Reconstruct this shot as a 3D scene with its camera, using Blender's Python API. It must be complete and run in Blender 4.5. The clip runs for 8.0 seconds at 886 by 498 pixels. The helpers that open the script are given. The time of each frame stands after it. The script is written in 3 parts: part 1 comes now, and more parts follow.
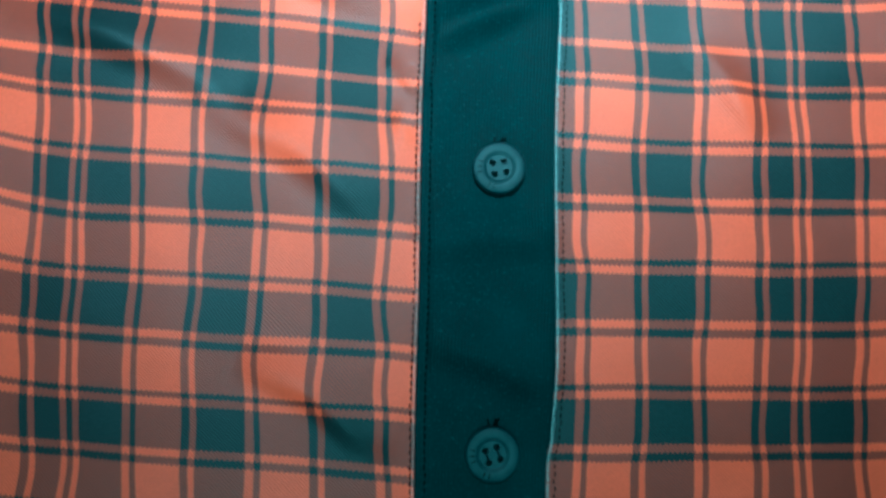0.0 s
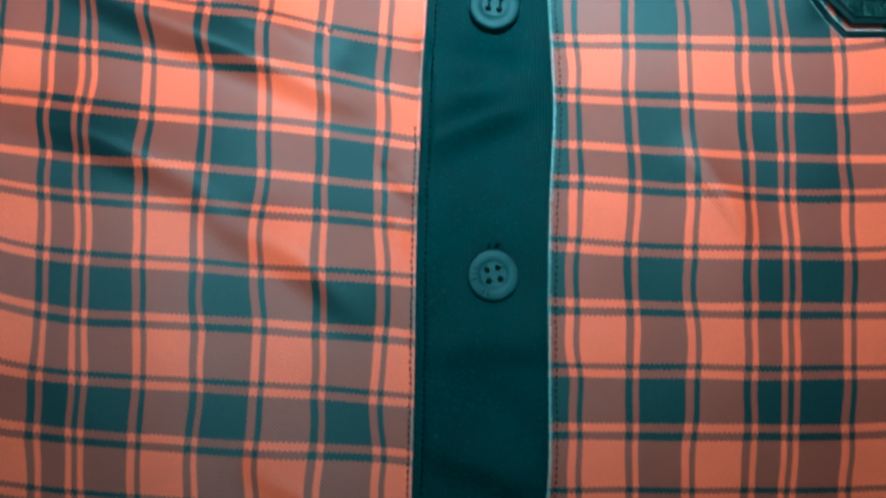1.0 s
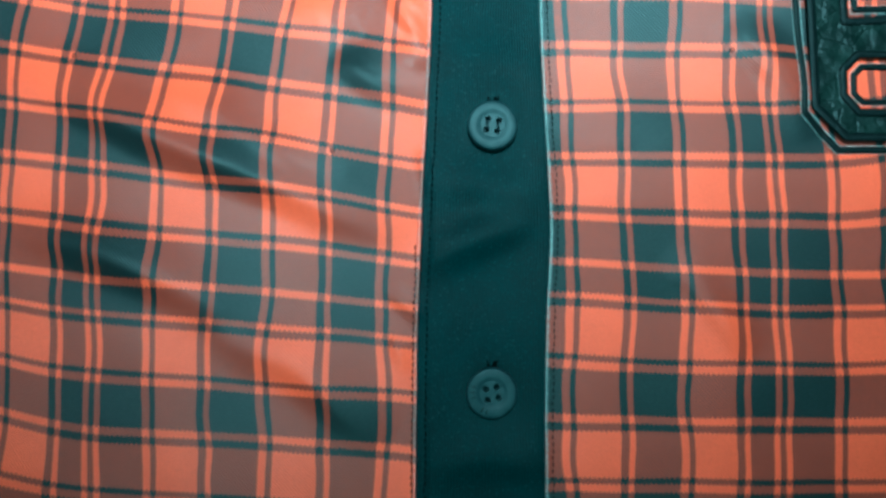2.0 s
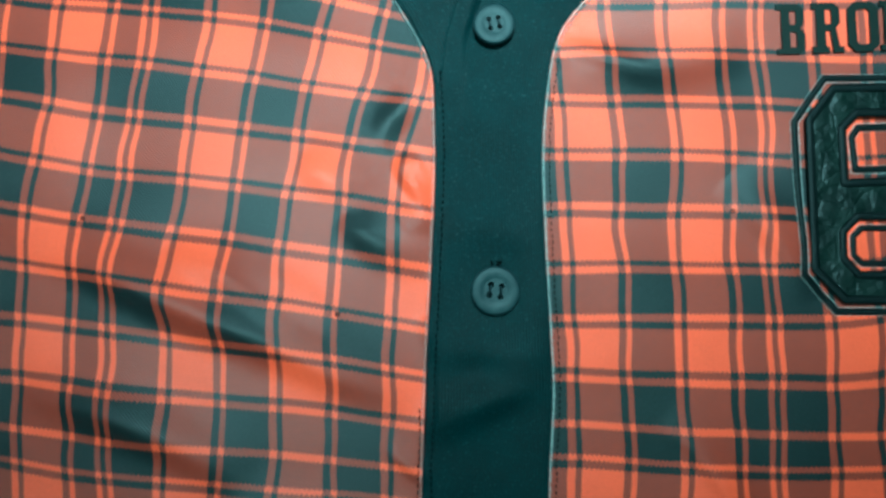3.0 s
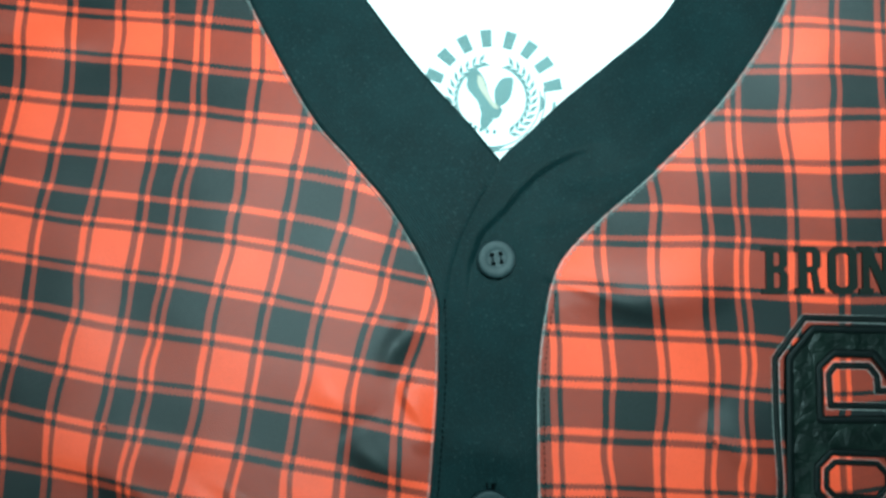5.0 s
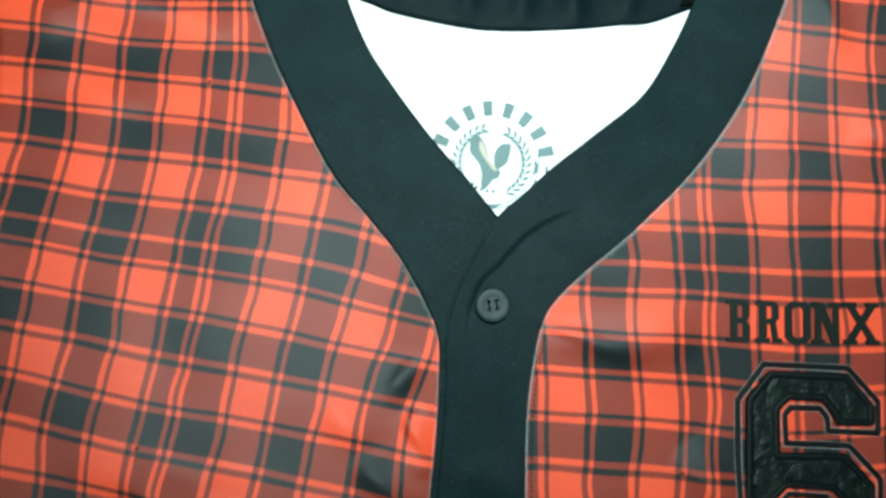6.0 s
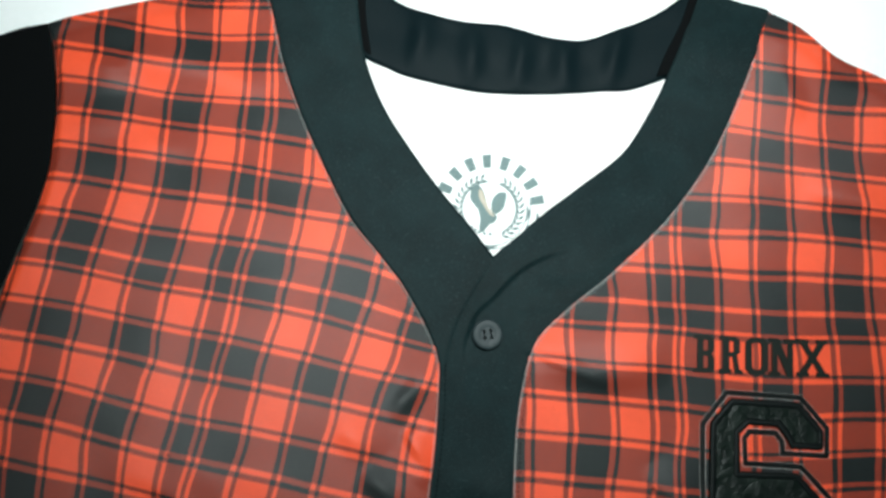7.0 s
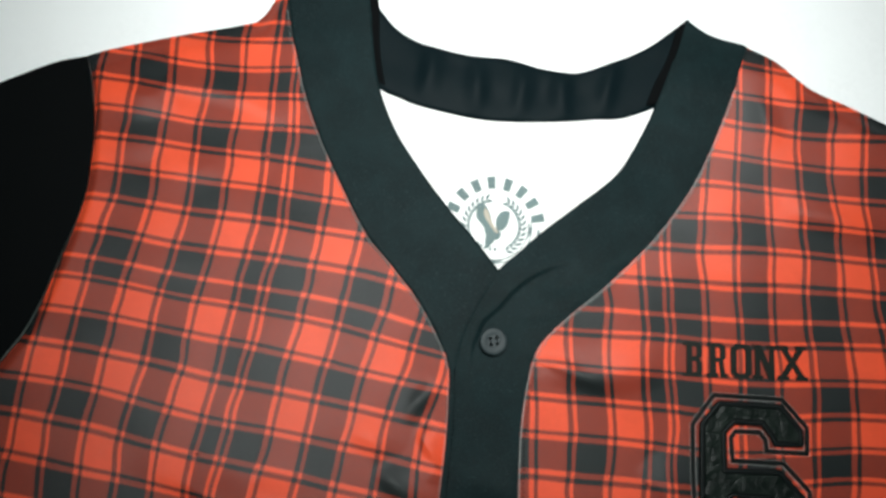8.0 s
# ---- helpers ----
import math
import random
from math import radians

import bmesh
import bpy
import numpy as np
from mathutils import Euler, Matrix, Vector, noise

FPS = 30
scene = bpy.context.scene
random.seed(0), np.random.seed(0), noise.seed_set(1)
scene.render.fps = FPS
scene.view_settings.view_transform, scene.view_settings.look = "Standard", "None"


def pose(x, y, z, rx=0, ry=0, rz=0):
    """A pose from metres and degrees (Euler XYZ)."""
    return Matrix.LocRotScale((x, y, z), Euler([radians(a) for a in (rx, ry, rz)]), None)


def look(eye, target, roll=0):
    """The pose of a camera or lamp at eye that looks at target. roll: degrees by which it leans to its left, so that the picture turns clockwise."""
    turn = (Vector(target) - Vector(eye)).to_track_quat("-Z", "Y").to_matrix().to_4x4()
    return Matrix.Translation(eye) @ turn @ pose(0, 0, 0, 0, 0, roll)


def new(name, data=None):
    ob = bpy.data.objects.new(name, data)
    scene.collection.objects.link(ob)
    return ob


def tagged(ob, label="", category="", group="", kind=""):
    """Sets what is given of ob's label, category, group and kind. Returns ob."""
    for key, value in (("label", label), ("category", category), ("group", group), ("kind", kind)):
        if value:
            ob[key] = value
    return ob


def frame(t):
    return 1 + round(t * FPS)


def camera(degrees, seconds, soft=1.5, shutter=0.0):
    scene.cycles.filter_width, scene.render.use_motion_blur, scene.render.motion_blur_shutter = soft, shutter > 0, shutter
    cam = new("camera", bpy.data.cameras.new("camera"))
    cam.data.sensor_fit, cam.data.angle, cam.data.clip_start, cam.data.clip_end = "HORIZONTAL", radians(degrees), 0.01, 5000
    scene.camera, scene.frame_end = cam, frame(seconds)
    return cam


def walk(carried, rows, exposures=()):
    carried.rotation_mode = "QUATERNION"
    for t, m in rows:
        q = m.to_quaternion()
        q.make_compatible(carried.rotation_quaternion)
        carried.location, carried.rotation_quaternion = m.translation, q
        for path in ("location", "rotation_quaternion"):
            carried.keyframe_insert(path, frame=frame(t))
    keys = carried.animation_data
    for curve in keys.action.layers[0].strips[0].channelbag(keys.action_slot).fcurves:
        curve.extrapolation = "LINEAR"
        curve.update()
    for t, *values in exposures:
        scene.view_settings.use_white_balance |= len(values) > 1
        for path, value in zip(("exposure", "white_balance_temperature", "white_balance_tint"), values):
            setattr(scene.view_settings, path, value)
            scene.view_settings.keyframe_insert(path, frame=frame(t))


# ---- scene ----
cam = camera(62.0, 8.0, soft=3.0)
# seconds, eye, turn about x, y, z in degrees
PATH = [
    (0.0, -0.0190, -0.0541, 0.2306, 7.29, -0.62, 0.79),
    (0.5, -0.0173, -0.0359, 0.2342, 6.58, -0.48, 0.85),
    (1.0, -0.0176, -0.0131, 0.2395, 5.34, -0.50, 0.70),
    (2.5, -0.0145, 0.0555, 0.2539, 4.29, 0.41, 0.52),
    (3.0, -0.0158, 0.0894, 0.2572, 3.39, 0.44, 0.45),
    (3.5, -0.0123, 0.1162, 0.2570, 2.54, 0.80, 0.46),
    (4.0, -0.0123, 0.1376, 0.2650, 2.40, 0.84, 0.63),
    (4.5, -0.0146, 0.1584, 0.2704, 2.72, 0.72, 1.43),
    (6.0, -0.0251, 0.1748, 0.3142, 5.62, -0.76, 3.74),
    (6.5, -0.0262, 0.1788, 0.3377, 6.39, -1.01, 4.39),
    (7.0, -0.0277, 0.1716, 0.3570, 8.11, -1.10, 5.04),
    (7.5, -0.0327, 0.1629, 0.3719, 9.62, -1.52, 4.75),
    (8.0, -0.0370, 0.1576, 0.3855, 10.51, -1.86, 4.88),
]
# ---- light: a lamp over the neck of the garment and a weaker added fill over its hem ----
EXPOSURES = [(0.0, 1.62, 3360, -54), (1.2, 1.28, 3480, -53), (2.4, 0.97, 3900, -51), (3.5, 0.55, 4170, -49), (4.1, 0.41, 4430, -44), (4.5, 0.34, 4610, -38),
             (5.8, 0.24, 5380, -20), (6.5, 0.10, 5800, -8), (7.2, -0.04, 6080, -2), (8.0, -0.20, 6250, 2)]
walk(cam, [(t, pose(*m)) for t, *m in PATH], EXPOSURES)


def area_lamp(name, eye, target, size, watts, colour, spread=180):
    data = bpy.data.lights.new(name, "AREA")
    data.shape, data.size, data.energy, data.color = "DISK", size, watts, colour
    data.spread = radians(spread)
    lamp = new(name, data)
    lamp.matrix_world = look(eye, target)
    return lamp


area_lamp("work_lamp", (-0.02, 0.40, 1.08), (-0.01, 0.335, 0.0), 0.22, 1.38, (1.0, 0.97, 0.95), 42)
# Added fill with no source in the room: lays pale sheen on the lower cloth.
area_lamp("sheen_fill_lamp", (-0.02, -0.15, 0.66), (-0.02, -0.04, 0.0), 0.28, 0.68, (0.80, 1.0, 0.89))
world = bpy.data.worlds.new("room_air")
scene.world = world
world.use_nodes = True
world.node_tree.nodes["Background"].inputs["Color"].default_value = (0.9, 0.95, 1.0, 1)
world.node_tree.nodes["Background"].inputs["Strength"].default_value = 0.02


# ---- materials ----
class Graph:
    """A short way to write node trees."""

    def __init__(self, name, roughness=0.6, specular=0.4):
        self.mat = bpy.data.materials.new(name)
        self.mat.use_nodes = True
        self.tree = self.mat.node_tree
        self.bsdf = self.tree.nodes["Principled BSDF"]
        self.bsdf.inputs["Roughness"].default_value = roughness
        self.bsdf.inputs["Specular IOR Level"].default_value = specular

    def node(self, kind, **fields):
        n = self.tree.nodes.new(kind)
        for key, value in fields.items():
            setattr(n, key, value)
        return n

    def link(self, a, b):
        self.tree.links.new(a, b)

    def math(self, op, a, b=0.0, c=0.0):
        n = self.node("ShaderNodeMath", operation=op)
        for k, v in enumerate((a, b, c)):
            if isinstance(v, (int, float)):
                n.inputs[k].default_value = v
            else:
                self.link(v, n.inputs[k])
        return n.outputs[0]

    def mix(self, fac, a, b):
        n = self.node("ShaderNodeMix", data_type="RGBA")
        for k, v in ((0, fac), (6, a), (7, b)):
            if isinstance(v, (int, float)):
                n.inputs[k].default_value = v
            elif isinstance(v, tuple):
                n.inputs[k].default_value = (*v, 1)
            else:
                self.link(v, n.inputs[k])
        return n.outputs[2]

    def noise(self, scale, detail=3.0, coords=None):
        n = self.node("ShaderNodeTexNoise")
        n.inputs["Scale"].default_value, n.inputs["Detail"].default_value = scale, detail
        if coords is None:
            coords = self.node("ShaderNodeTexCoord").outputs["Object"]
        self.link(coords, n.inputs["Vector"])
        return n.outputs["Fac"]

    def ramp(self, fac, low, high):
        n = self.node("ShaderNodeMapRange", interpolation_type="SMOOTHSTEP")
        self.link(fac, n.inputs[0])
        n.inputs[1].default_value, n.inputs[2].default_value = low, high
        return n.outputs[0]

    def bump(self, height, distance, strength=1.0):
        n = self.node("ShaderNodeBump")
        n.inputs["Strength"].default_value, n.inputs["Distance"].default_value = strength, distance
        self.link(height, n.inputs["Height"])
        self.link(n.outputs[0], self.bsdf.inputs["Normal"])

    def colour(self, c):
        if isinstance(c, tuple):
            self.bsdf.inputs["Base Color"].default_value = (*c, 1)
        else:
            self.link(c, self.bsdf.inputs["Base Color"])

    def uv(self):
        sep = self.node("ShaderNodeSeparateXYZ")
        self.link(self.node("ShaderNodeUVMap").outputs[0], sep.inputs[0])
        return sep.outputs[0], sep.outputs[1]


RED, BLACK = (0.80, 0.089, 0.034), (0.0090, 0.0118, 0.0122)
# widths of the tartan in millimetres, from fine line to fine line
WARP = dict(red=20.7, black=16.9)
WEFT = dict(red=20.7, black=16.1)
LINE, DARK = 1.15, 3.35


def thread_bands(kind):
    """Red stretches of one repeat, from the fine line at 0, and the repeat's length."""
    at, bands = 0.0, []
    if kind is WARP:
        bands += [(-LINE, LINE), (3.79 - LINE, 3.79 + LINE)]
        at = 3.79 + 16.36
        last = 9.71
    else:
        bands += [(-LINE, LINE)]
        at = 15.53
        last = 10.55
    for n in range(4):
        end = at + kind["red"]
        bands += [(at - LINE, at + LINE), (at + DARK, end - DARK), (end - LINE, end + LINE)]
        at = end + (kind["black"] if n < 3 else last)
    return bands, at


def thread_colour(g, coord, kind):
    """1 where the thread is red, 0 where it is black."""
    bands, repeat = thread_bands(kind)
    place = g.math("FRACT", g.math("MULTIPLY_ADD", coord, 100.0 / repeat, 2.0 / repeat))
    n = g.node("ShaderNodeValToRGB")
    n.color_ramp.interpolation = "CONSTANT"
    stops = n.color_ramp.elements
    stops[0].position, stops[0].color = 0.0, (0, 0, 0, 1)
    stops[1].position, stops[1].color = 0.9999, (0, 0, 0, 1)
    for a, b in bands:
        stops.new((a + 2.0) / repeat).color = (1, 1, 1, 1)
        stops.new((b + 2.0) / repeat).color = (0, 0, 0, 1)
    g.link(place, n.inputs[0])
    return g.math("MULTIPLY", n.outputs[0], 1.0)


def tartan(name="tartan_twill", toned=0.0):
    """Two-colour twill; second argument: pale fibre and edge highlight mixed into the colour, along turned edges."""
    g = Graph(name, 0.42, 0.29)
    u, v = g.uv()
    wander = g.noise(700.0, 1.0)
    tooth = g.math("PINGPONG", g.math("MULTIPLY", u, 100.0 / 0.78), 1.0)
    uu = g.math("MULTIPLY_ADD", wander, 0.003, u)
    vv = g.math("MULTIPLY_ADD", tooth, 0.0078, g.math("MULTIPLY_ADD", wander, 0.003, v))
    a, b = thread_colour(g, uu, WARP), thread_colour(g, vv, WEFT)
    twill = g.math("PINGPONG", g.math("MULTIPLY", g.math("ADD", u, v), 100.0 / 0.60), 1.0)
    shown = g.math("MULTIPLY_ADD", g.ramp(twill, 0.15, 0.85), 0.18, 0.20)
    both = g.math("MULTIPLY", a, b)
    one = g.math("SUBTRACT", g.math("ADD", a, b), g.math("MULTIPLY", both, 2.0))
    red = g.math("MULTIPLY_ADD", one, shown, both)
    dye = g.noise(55.0, 4.0)
    fibre = g.noise(1500.0, 4.0)
    r = g.mix(g.ramp(dye, 0.3, 0.7), tuple(0.90 * c for c in RED), RED)
    r = g.mix(g.math("MULTIPLY", g.ramp(fibre, 0.35, 0.70), 0.30), r, tuple(0.66 * c for c in RED))
    k = g.mix(g.ramp(fibre, 0.35, 0.75), BLACK, tuple(1.6 * c for c in BLACK))
    cloth = g.mix(red, k, r)
    # the pale mix paints the highlight of the lit fold into the cloth
    if toned:
        cloth = g.mix(g.math("MULTIPLY", g.ramp(g.noise(2600.0, 2.0), 0.30, 0.70), toned), cloth, (0.62, 0.64, 0.62))
    g.colour(cloth)
    g.bump(g.math("MULTIPLY_ADD", fibre, 1.4, twill), 0.00015, 0.6)
    return g.mat


def rib_knit(name, colour, pitch, strength):
    g = Graph(name, 0.55, 0.10)
    u, v = g.uv()
    wander = g.math("ADD", g.noise(300.0, 1.0), g.math("MULTIPLY", g.noise(70.0, 2.0), 2.0))
    rib = g.math("PINGPONG", g.math("MULTIPLY", g.math("MULTIPLY_ADD", wander, 0.006, u), 100.0 / (pitch / 2)), 1.0)
    fibre, cloudy, toned = g.noise(1300.0, 4.0), g.noise(40.0, 3.0), g.noise(110.0, 3.0)
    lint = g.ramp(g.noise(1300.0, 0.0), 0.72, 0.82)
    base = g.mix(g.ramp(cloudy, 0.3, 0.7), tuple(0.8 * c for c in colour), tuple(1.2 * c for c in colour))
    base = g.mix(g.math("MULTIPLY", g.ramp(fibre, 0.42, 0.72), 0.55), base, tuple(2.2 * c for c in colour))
    # shade between the ribs, put into the colour in uneven stretches
    groove_shade = g.math("MULTIPLY", g.math("SUBTRACT", 1.0, g.ramp(rib, 0.0, 0.55)), g.math("MULTIPLY", g.ramp(toned, 0.35, 0.65), 0.55))
    base = g.mix(groove_shade, base, (0.002, 0.003, 0.003))
    g.colour(g.mix(g.math("MULTIPLY", lint, 0.045), base, (0.3, 0.3, 0.3)))
    g.bump(g.math("MULTIPLY_ADD", fibre, 0.8, rib), 0.00030, strength)
    return g.mat


def satin_band():
    """The smooth inner face of the neckband, softly crumpled."""
    g = Graph("black_band_inside", 0.55, 0.05)
    soft, fine = g.noise(38.0, 1.0), g.noise(1600.0, 3.0)
    g.colour(g.mix(g.ramp(fine, 0.3, 0.7), (0.0024, 0.0062, 0.0078), (0.0042, 0.0095, 0.0116)))
    g.bump(g.math("MULTIPLY_ADD", fine, 0.03, soft), 0.0035, 0.7)
    return g.mat


def plain_cloth(name, colour, grain=1500.0, roughness=0.75, relief=0.0001, spread=0.12):
    g = Graph(name, roughness, 0.2 if max(colour) > 0.1 else 0.06)
    n, big = g.noise(grain, 3.0), g.noise(30.0, 3.0)
    low = tuple(c * (1 - spread) for c in colour)
    g.colour(g.mix(g.ramp(big, 0.3, 0.7), g.mix(g.ramp(n, 0.3, 0.7), low, colour), colour))
    g.bump(n, relief, 0.6)
    return g.mat


def leatherette():
    g = Graph("black_leatherette", 0.42, 0.16)
    place = g.node("ShaderNodeTexCoord").outputs["Object"]
    cells = g.node("ShaderNodeTexVoronoi", feature="DISTANCE_TO_EDGE")
    cells.inputs["Scale"].default_value = 95.0
    g.link(place, cells.inputs["Vector"])
    crease = g.ramp(cells.outputs["Distance"], 0.0, 0.07)
    fine, puffed = g.noise(900.0, 3.0), g.noise(170.0, 2.0)
    g.colour(g.mix(g.ramp(g.noise(120.0, 3.0), 0.35, 0.7), (0.0035, 0.0068, 0.0056), (0.0090, 0.0145, 0.0118)))
    relief = g.math("MULTIPLY_ADD", fine, 0.10, g.math("MULTIPLY_ADD", puffed, 1.2, g.math("MULTIPLY", crease, 0.10)))
    g.bump(relief, 0.0016, 0.8)
    return g.mat


def satin_thread(name, colour, gloss=0.12):
    g = Graph(name, 0.48, gloss)
    n = g.noise(2500.0, 2.0)
    g.colour(g.mix(n, tuple(0.6 * c for c in colour), tuple(1.4 * c for c in colour)))
    g.bump(n, 0.0002, 0.7)
    return g.mat


def moulded_plastic():
    g = Graph("smoke_grey_plastic", 0.46, 0.15)
    g.colour(g.mix(g.ramp(g.noise(260.0, 4.0), 0.35, 0.7), (0.012, 0.021, 0.024), (0.021, 0.031, 0.034)))
    g.bump(g.noise(700.0, 3.0), 0.00006, 0.4)
    return g.mat


# the two edge copies hold the seam highlight in their colour
TARTAN, TARTAN_EDGE, TARTAN_ROLL = tartan(), tartan("tartan_highlit_edge", 0.58), tartan("tartan_highlit_roll", 0.30)
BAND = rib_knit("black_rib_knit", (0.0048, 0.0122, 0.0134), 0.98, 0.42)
BACK_BAND_CLOTH = satin_band()
SLEEVE = plain_cloth("black_jersey_cloth", (0.0026, 0.0032, 0.0035), 1800.0, 0.9)
LINING = plain_cloth("white_cotton_lining", (0.86, 0.86, 0.85), 1500.0, 0.8, 0.00008, 0.03)
LEATHER = leatherette()
SATIN = satin_thread("black_satin_thread", (0.0032, 0.0052, 0.0052))
THREAD = satin_thread("black_sewing_thread", (0.0014, 0.0022, 0.0025), 0.02)
PRINT = plain_cloth("grey_green_print", (0.15, 0.205, 0.205), 800.0, 0.7, 0.00003, 0.3)
PRINT_TAN = plain_cloth("tan_print", (0.45, 0.40, 0.33), 800.0, 0.7, 0.00003, 0.3)
PLASTIC = moulded_plastic()
BUTTON_THREAD = satin_thread("blue_black_button_thread", (0.0035, 0.0060, 0.0078), 0.04)
SEAM_THREAD = satin_thread("pale_grey_seam_thread", (0.16, 0.19, 0.19), 0.10)
EMBROIDERY = satin_thread("dark_olive_embroidery", (0.0075, 0.0110, 0.0085))
KNOT = satin_thread("dark_red_knot", (0.05, 0.013, 0.010))
WHITE = plain_cloth("white_laminate", (0.86, 0.88, 0.89), 400.0, 0.45, 0.00003, 0.03)
PAINT = plain_cloth("white_wall_paint", (0.80, 0.80, 0.79), 200.0, 0.8, 0.0003, 0.04)


# ---- meshes ----
def part(name, verts, faces, material, parent=None, label="", uv=None, smooth=True):
    me = bpy.data.meshes.new(name)
    me.from_pydata([tuple(map(float, p)) for p in verts], [], [tuple(map(int, f)) for f in faces])
    me.materials.append(material)
    if uv is not None:
        layer = me.uv_layers.new(name="UVMap")
        index = np.empty(len(me.loops), np.int32)
        me.loops.foreach_get("vertex_index", index)
        layer.data.foreach_set("uv", np.asarray(uv, np.float32)[index].ravel())
    if smooth:
        me.polygons.foreach_set("use_smooth", [True] * len(me.polygons))
    me.update()
    ob = new(name, me)
    ob.parent = parent
    return tagged(ob, label)


def grid_faces(rows, cols, closed=False):
    out = []
    for r in range(rows - 1):
        for c in range(cols if closed else cols - 1):
            d = (c + 1) % cols
            out.append((r * cols + c, r * cols + d, (r + 1) * cols + d, (r + 1) * cols + c))
    return out


def spline(points, n):
    """A smooth line through points in millimetres, as n places in metres."""
    p = np.array(points, float) / 1000
    p = np.vstack([2 * p[0] - p[1], p, 2 * p[-1] - p[-2]])
    t = np.linspace(0, len(points) - 1 - 1e-9, n)
    k = t.astype(int)
    f = (t - k)[:, None]
    a, b, c, d = p[k], p[k + 1], p[k + 2], p[k + 3]
    return 0.5 * (2 * b + (c - a) * f + (2 * a - 5 * b + 4 * c - d) * f**2 + (3 * b - a - 3 * c + d) * f**3)


def even(points, n):
    """The same with even steps along it."""
    q = spline(points, 40 * len(points))
    s = np.r_[0, np.cumsum(np.linalg.norm(np.diff(q, axis=0), axis=1))]
    want = np.linspace(0, s[-1], n)
    return np.stack([np.interp(want, s, q[:, k]) for k in (0, 1)], -1)


def coons(low, high, left, right):
    """A sheet between four edges: low and high run left to right, left and right run upwards."""
    n, m = len(left), len(low)
    t, s = np.linspace(0, 1, n)[:, None, None], np.linspace(0, 1, m)[None, :, None]
    return ((1 - t) * low[None] + t * high[None] + (1 - s) * left[:, None] + s * right[:, None]
            - (1 - t) * (1 - s) * low[0] - (1 - t) * s * low[-1] - t * (1 - s) * high[0] - t * s * high[-1])


# folds of the cloth: a line in millimetres, width below and above it, height
# puckers beside the placket
FOLDS = [
    ([(-34.6, 18.6), (-31.7, 16.2), (-29.8, 12.1), (-28.6, 6.9)], 2.2, 2.6, 0.8),
    ([(-34.8, 132.7), (-29.8, 134.7), (-25.8, 131.7), (-21.2, 125.7)], 2.0, 3.0, 0.8),
    ([(-25.9, 82.2), (-22.7, 75.4), (-21.9, 64.7)], 2.6, 2.6, 0.7),
    ([(-37.6, 37.5), (-30.7, 31.8), (-25.8, 27.5), (-19.6, 25.2)], 2.4, 3.6, 1.0),
    ([(-33.3, 119.4), (-27.0, 114.3), (-21.8, 110.6)], 2.4, 3.4, 0.8),
    ([(-36, 136), (-29, 127), (-22, 118)], 2.2, 3.5, 1.5),
]
# left shoulder
FOLDS += [
    ([(-231, 298), (-224, 298), (-205, 293), (-189, 296), (-182, 300)], 5.0, 9.0, 0.9),
    ([(-192, 309), (-188, 308), (-167, 307), (-147, 304), (-128, 296), (-121, 291)], 5.0, 9.0, 0.8),
    ([(-219, 274), (-203, 270), (-185, 270)], 6.0, 9.0, 0.5),
    ([(-190, 268), (-170, 262), (-150, 262)], 6.0, 9.0, 0.5),
    ([(-220, 305), (-200, 300), (-185, 303)], 4.5, 8.0, 0.9),
]
# left front, lower
FOLDS += [
    ([(-175, 108), (-147, 100), (-128, 92), (-108, 83), (-81, 73), (-58, 63), (-40, 56), (-27, 49)], 6.0, 11.0, 2.9),
    ([(-114, 104), (-104, 99), (-91, 93), (-76, 84), (-62, 76), (-50, 72)], 5.0, 9.0, 1.8),
    ([(-165, 55), (-145, 49), (-130, 45), (-115, 39), (-97, 31), (-82, 25)], 6.0, 10.0, 2.2),
    ([(-100, 27), (-81, 15), (-66, 9), (-55, 1), (-43, -10), (-32, -15)], 6.5, 11.0, 1.9),
    ([(-80, -60), (-69, -64), (-55, -70), (-41, -82), (-30, -87)], 5.0, 8.0, 1.8),
]
# left front, upper
FOLDS += [
    ([(-29, 162), (-33, 154), (-38, 147), (-41, 137)], 5.0, 4.6, 1.1),
    ([(-54, 116), (-46, 110), (-36, 104), (-23, 98)], 5.5, 8.5, 1.6),
    ([(-70, 135), (-58, 129), (-44, 121)], 6.0, 8.0, 1.0),
]
# right front
FOLDS += [
    ([(20, 175), (32, 171), (46, 169), (60, 169), (76, 172), (90, 177)], 6.5, 11.0, 1.7),
    ([(80, 129), (87, 122), (96, 112), (105, 99), (111, 88)], 5.0, 11.0, 1.9),
    ([(16, 178.5), (24, 176), (33, 173.5), (41, 170.5), (51, 166.5), (61, 163.5)], 1.8, 4.0, 0.9),
    ([(150, 268), (167, 266), (188, 262), (206, 254)], 5.5, 9.0, 1.2),
    ([(57, 46), (69, 36), (80, 21), (86, 12)], 3.0, 7.0, 1.3),
    ([(136, 340), (142, 318), (146, 300)], 6.0, 7.0, 0.8),
]
# across the placket
FOLDS += [
    ([(-26, 41), (-16, 46), (-6, 51), (6, 56), (18, 58)], 6.0, 8.0, 1.9),
    ([(-24, -52), (-14, -55), (-2, -59), (10, -65), (20, -68)], 6.0, 8.0, 1.6),
    ([(-24, -24), (-12, -22), (0, -20), (12, -22), (20, -25)], 6.0, 8.0, 1.15),
    ([(-22, 66), (-8, 70), (6, 68), (20, 72)], 6.0, 8.0, 1.0),
    ([(-20, 110), (-5, 113), (8, 111), (18, 115)], 7.0, 9.0, 0.59),
]
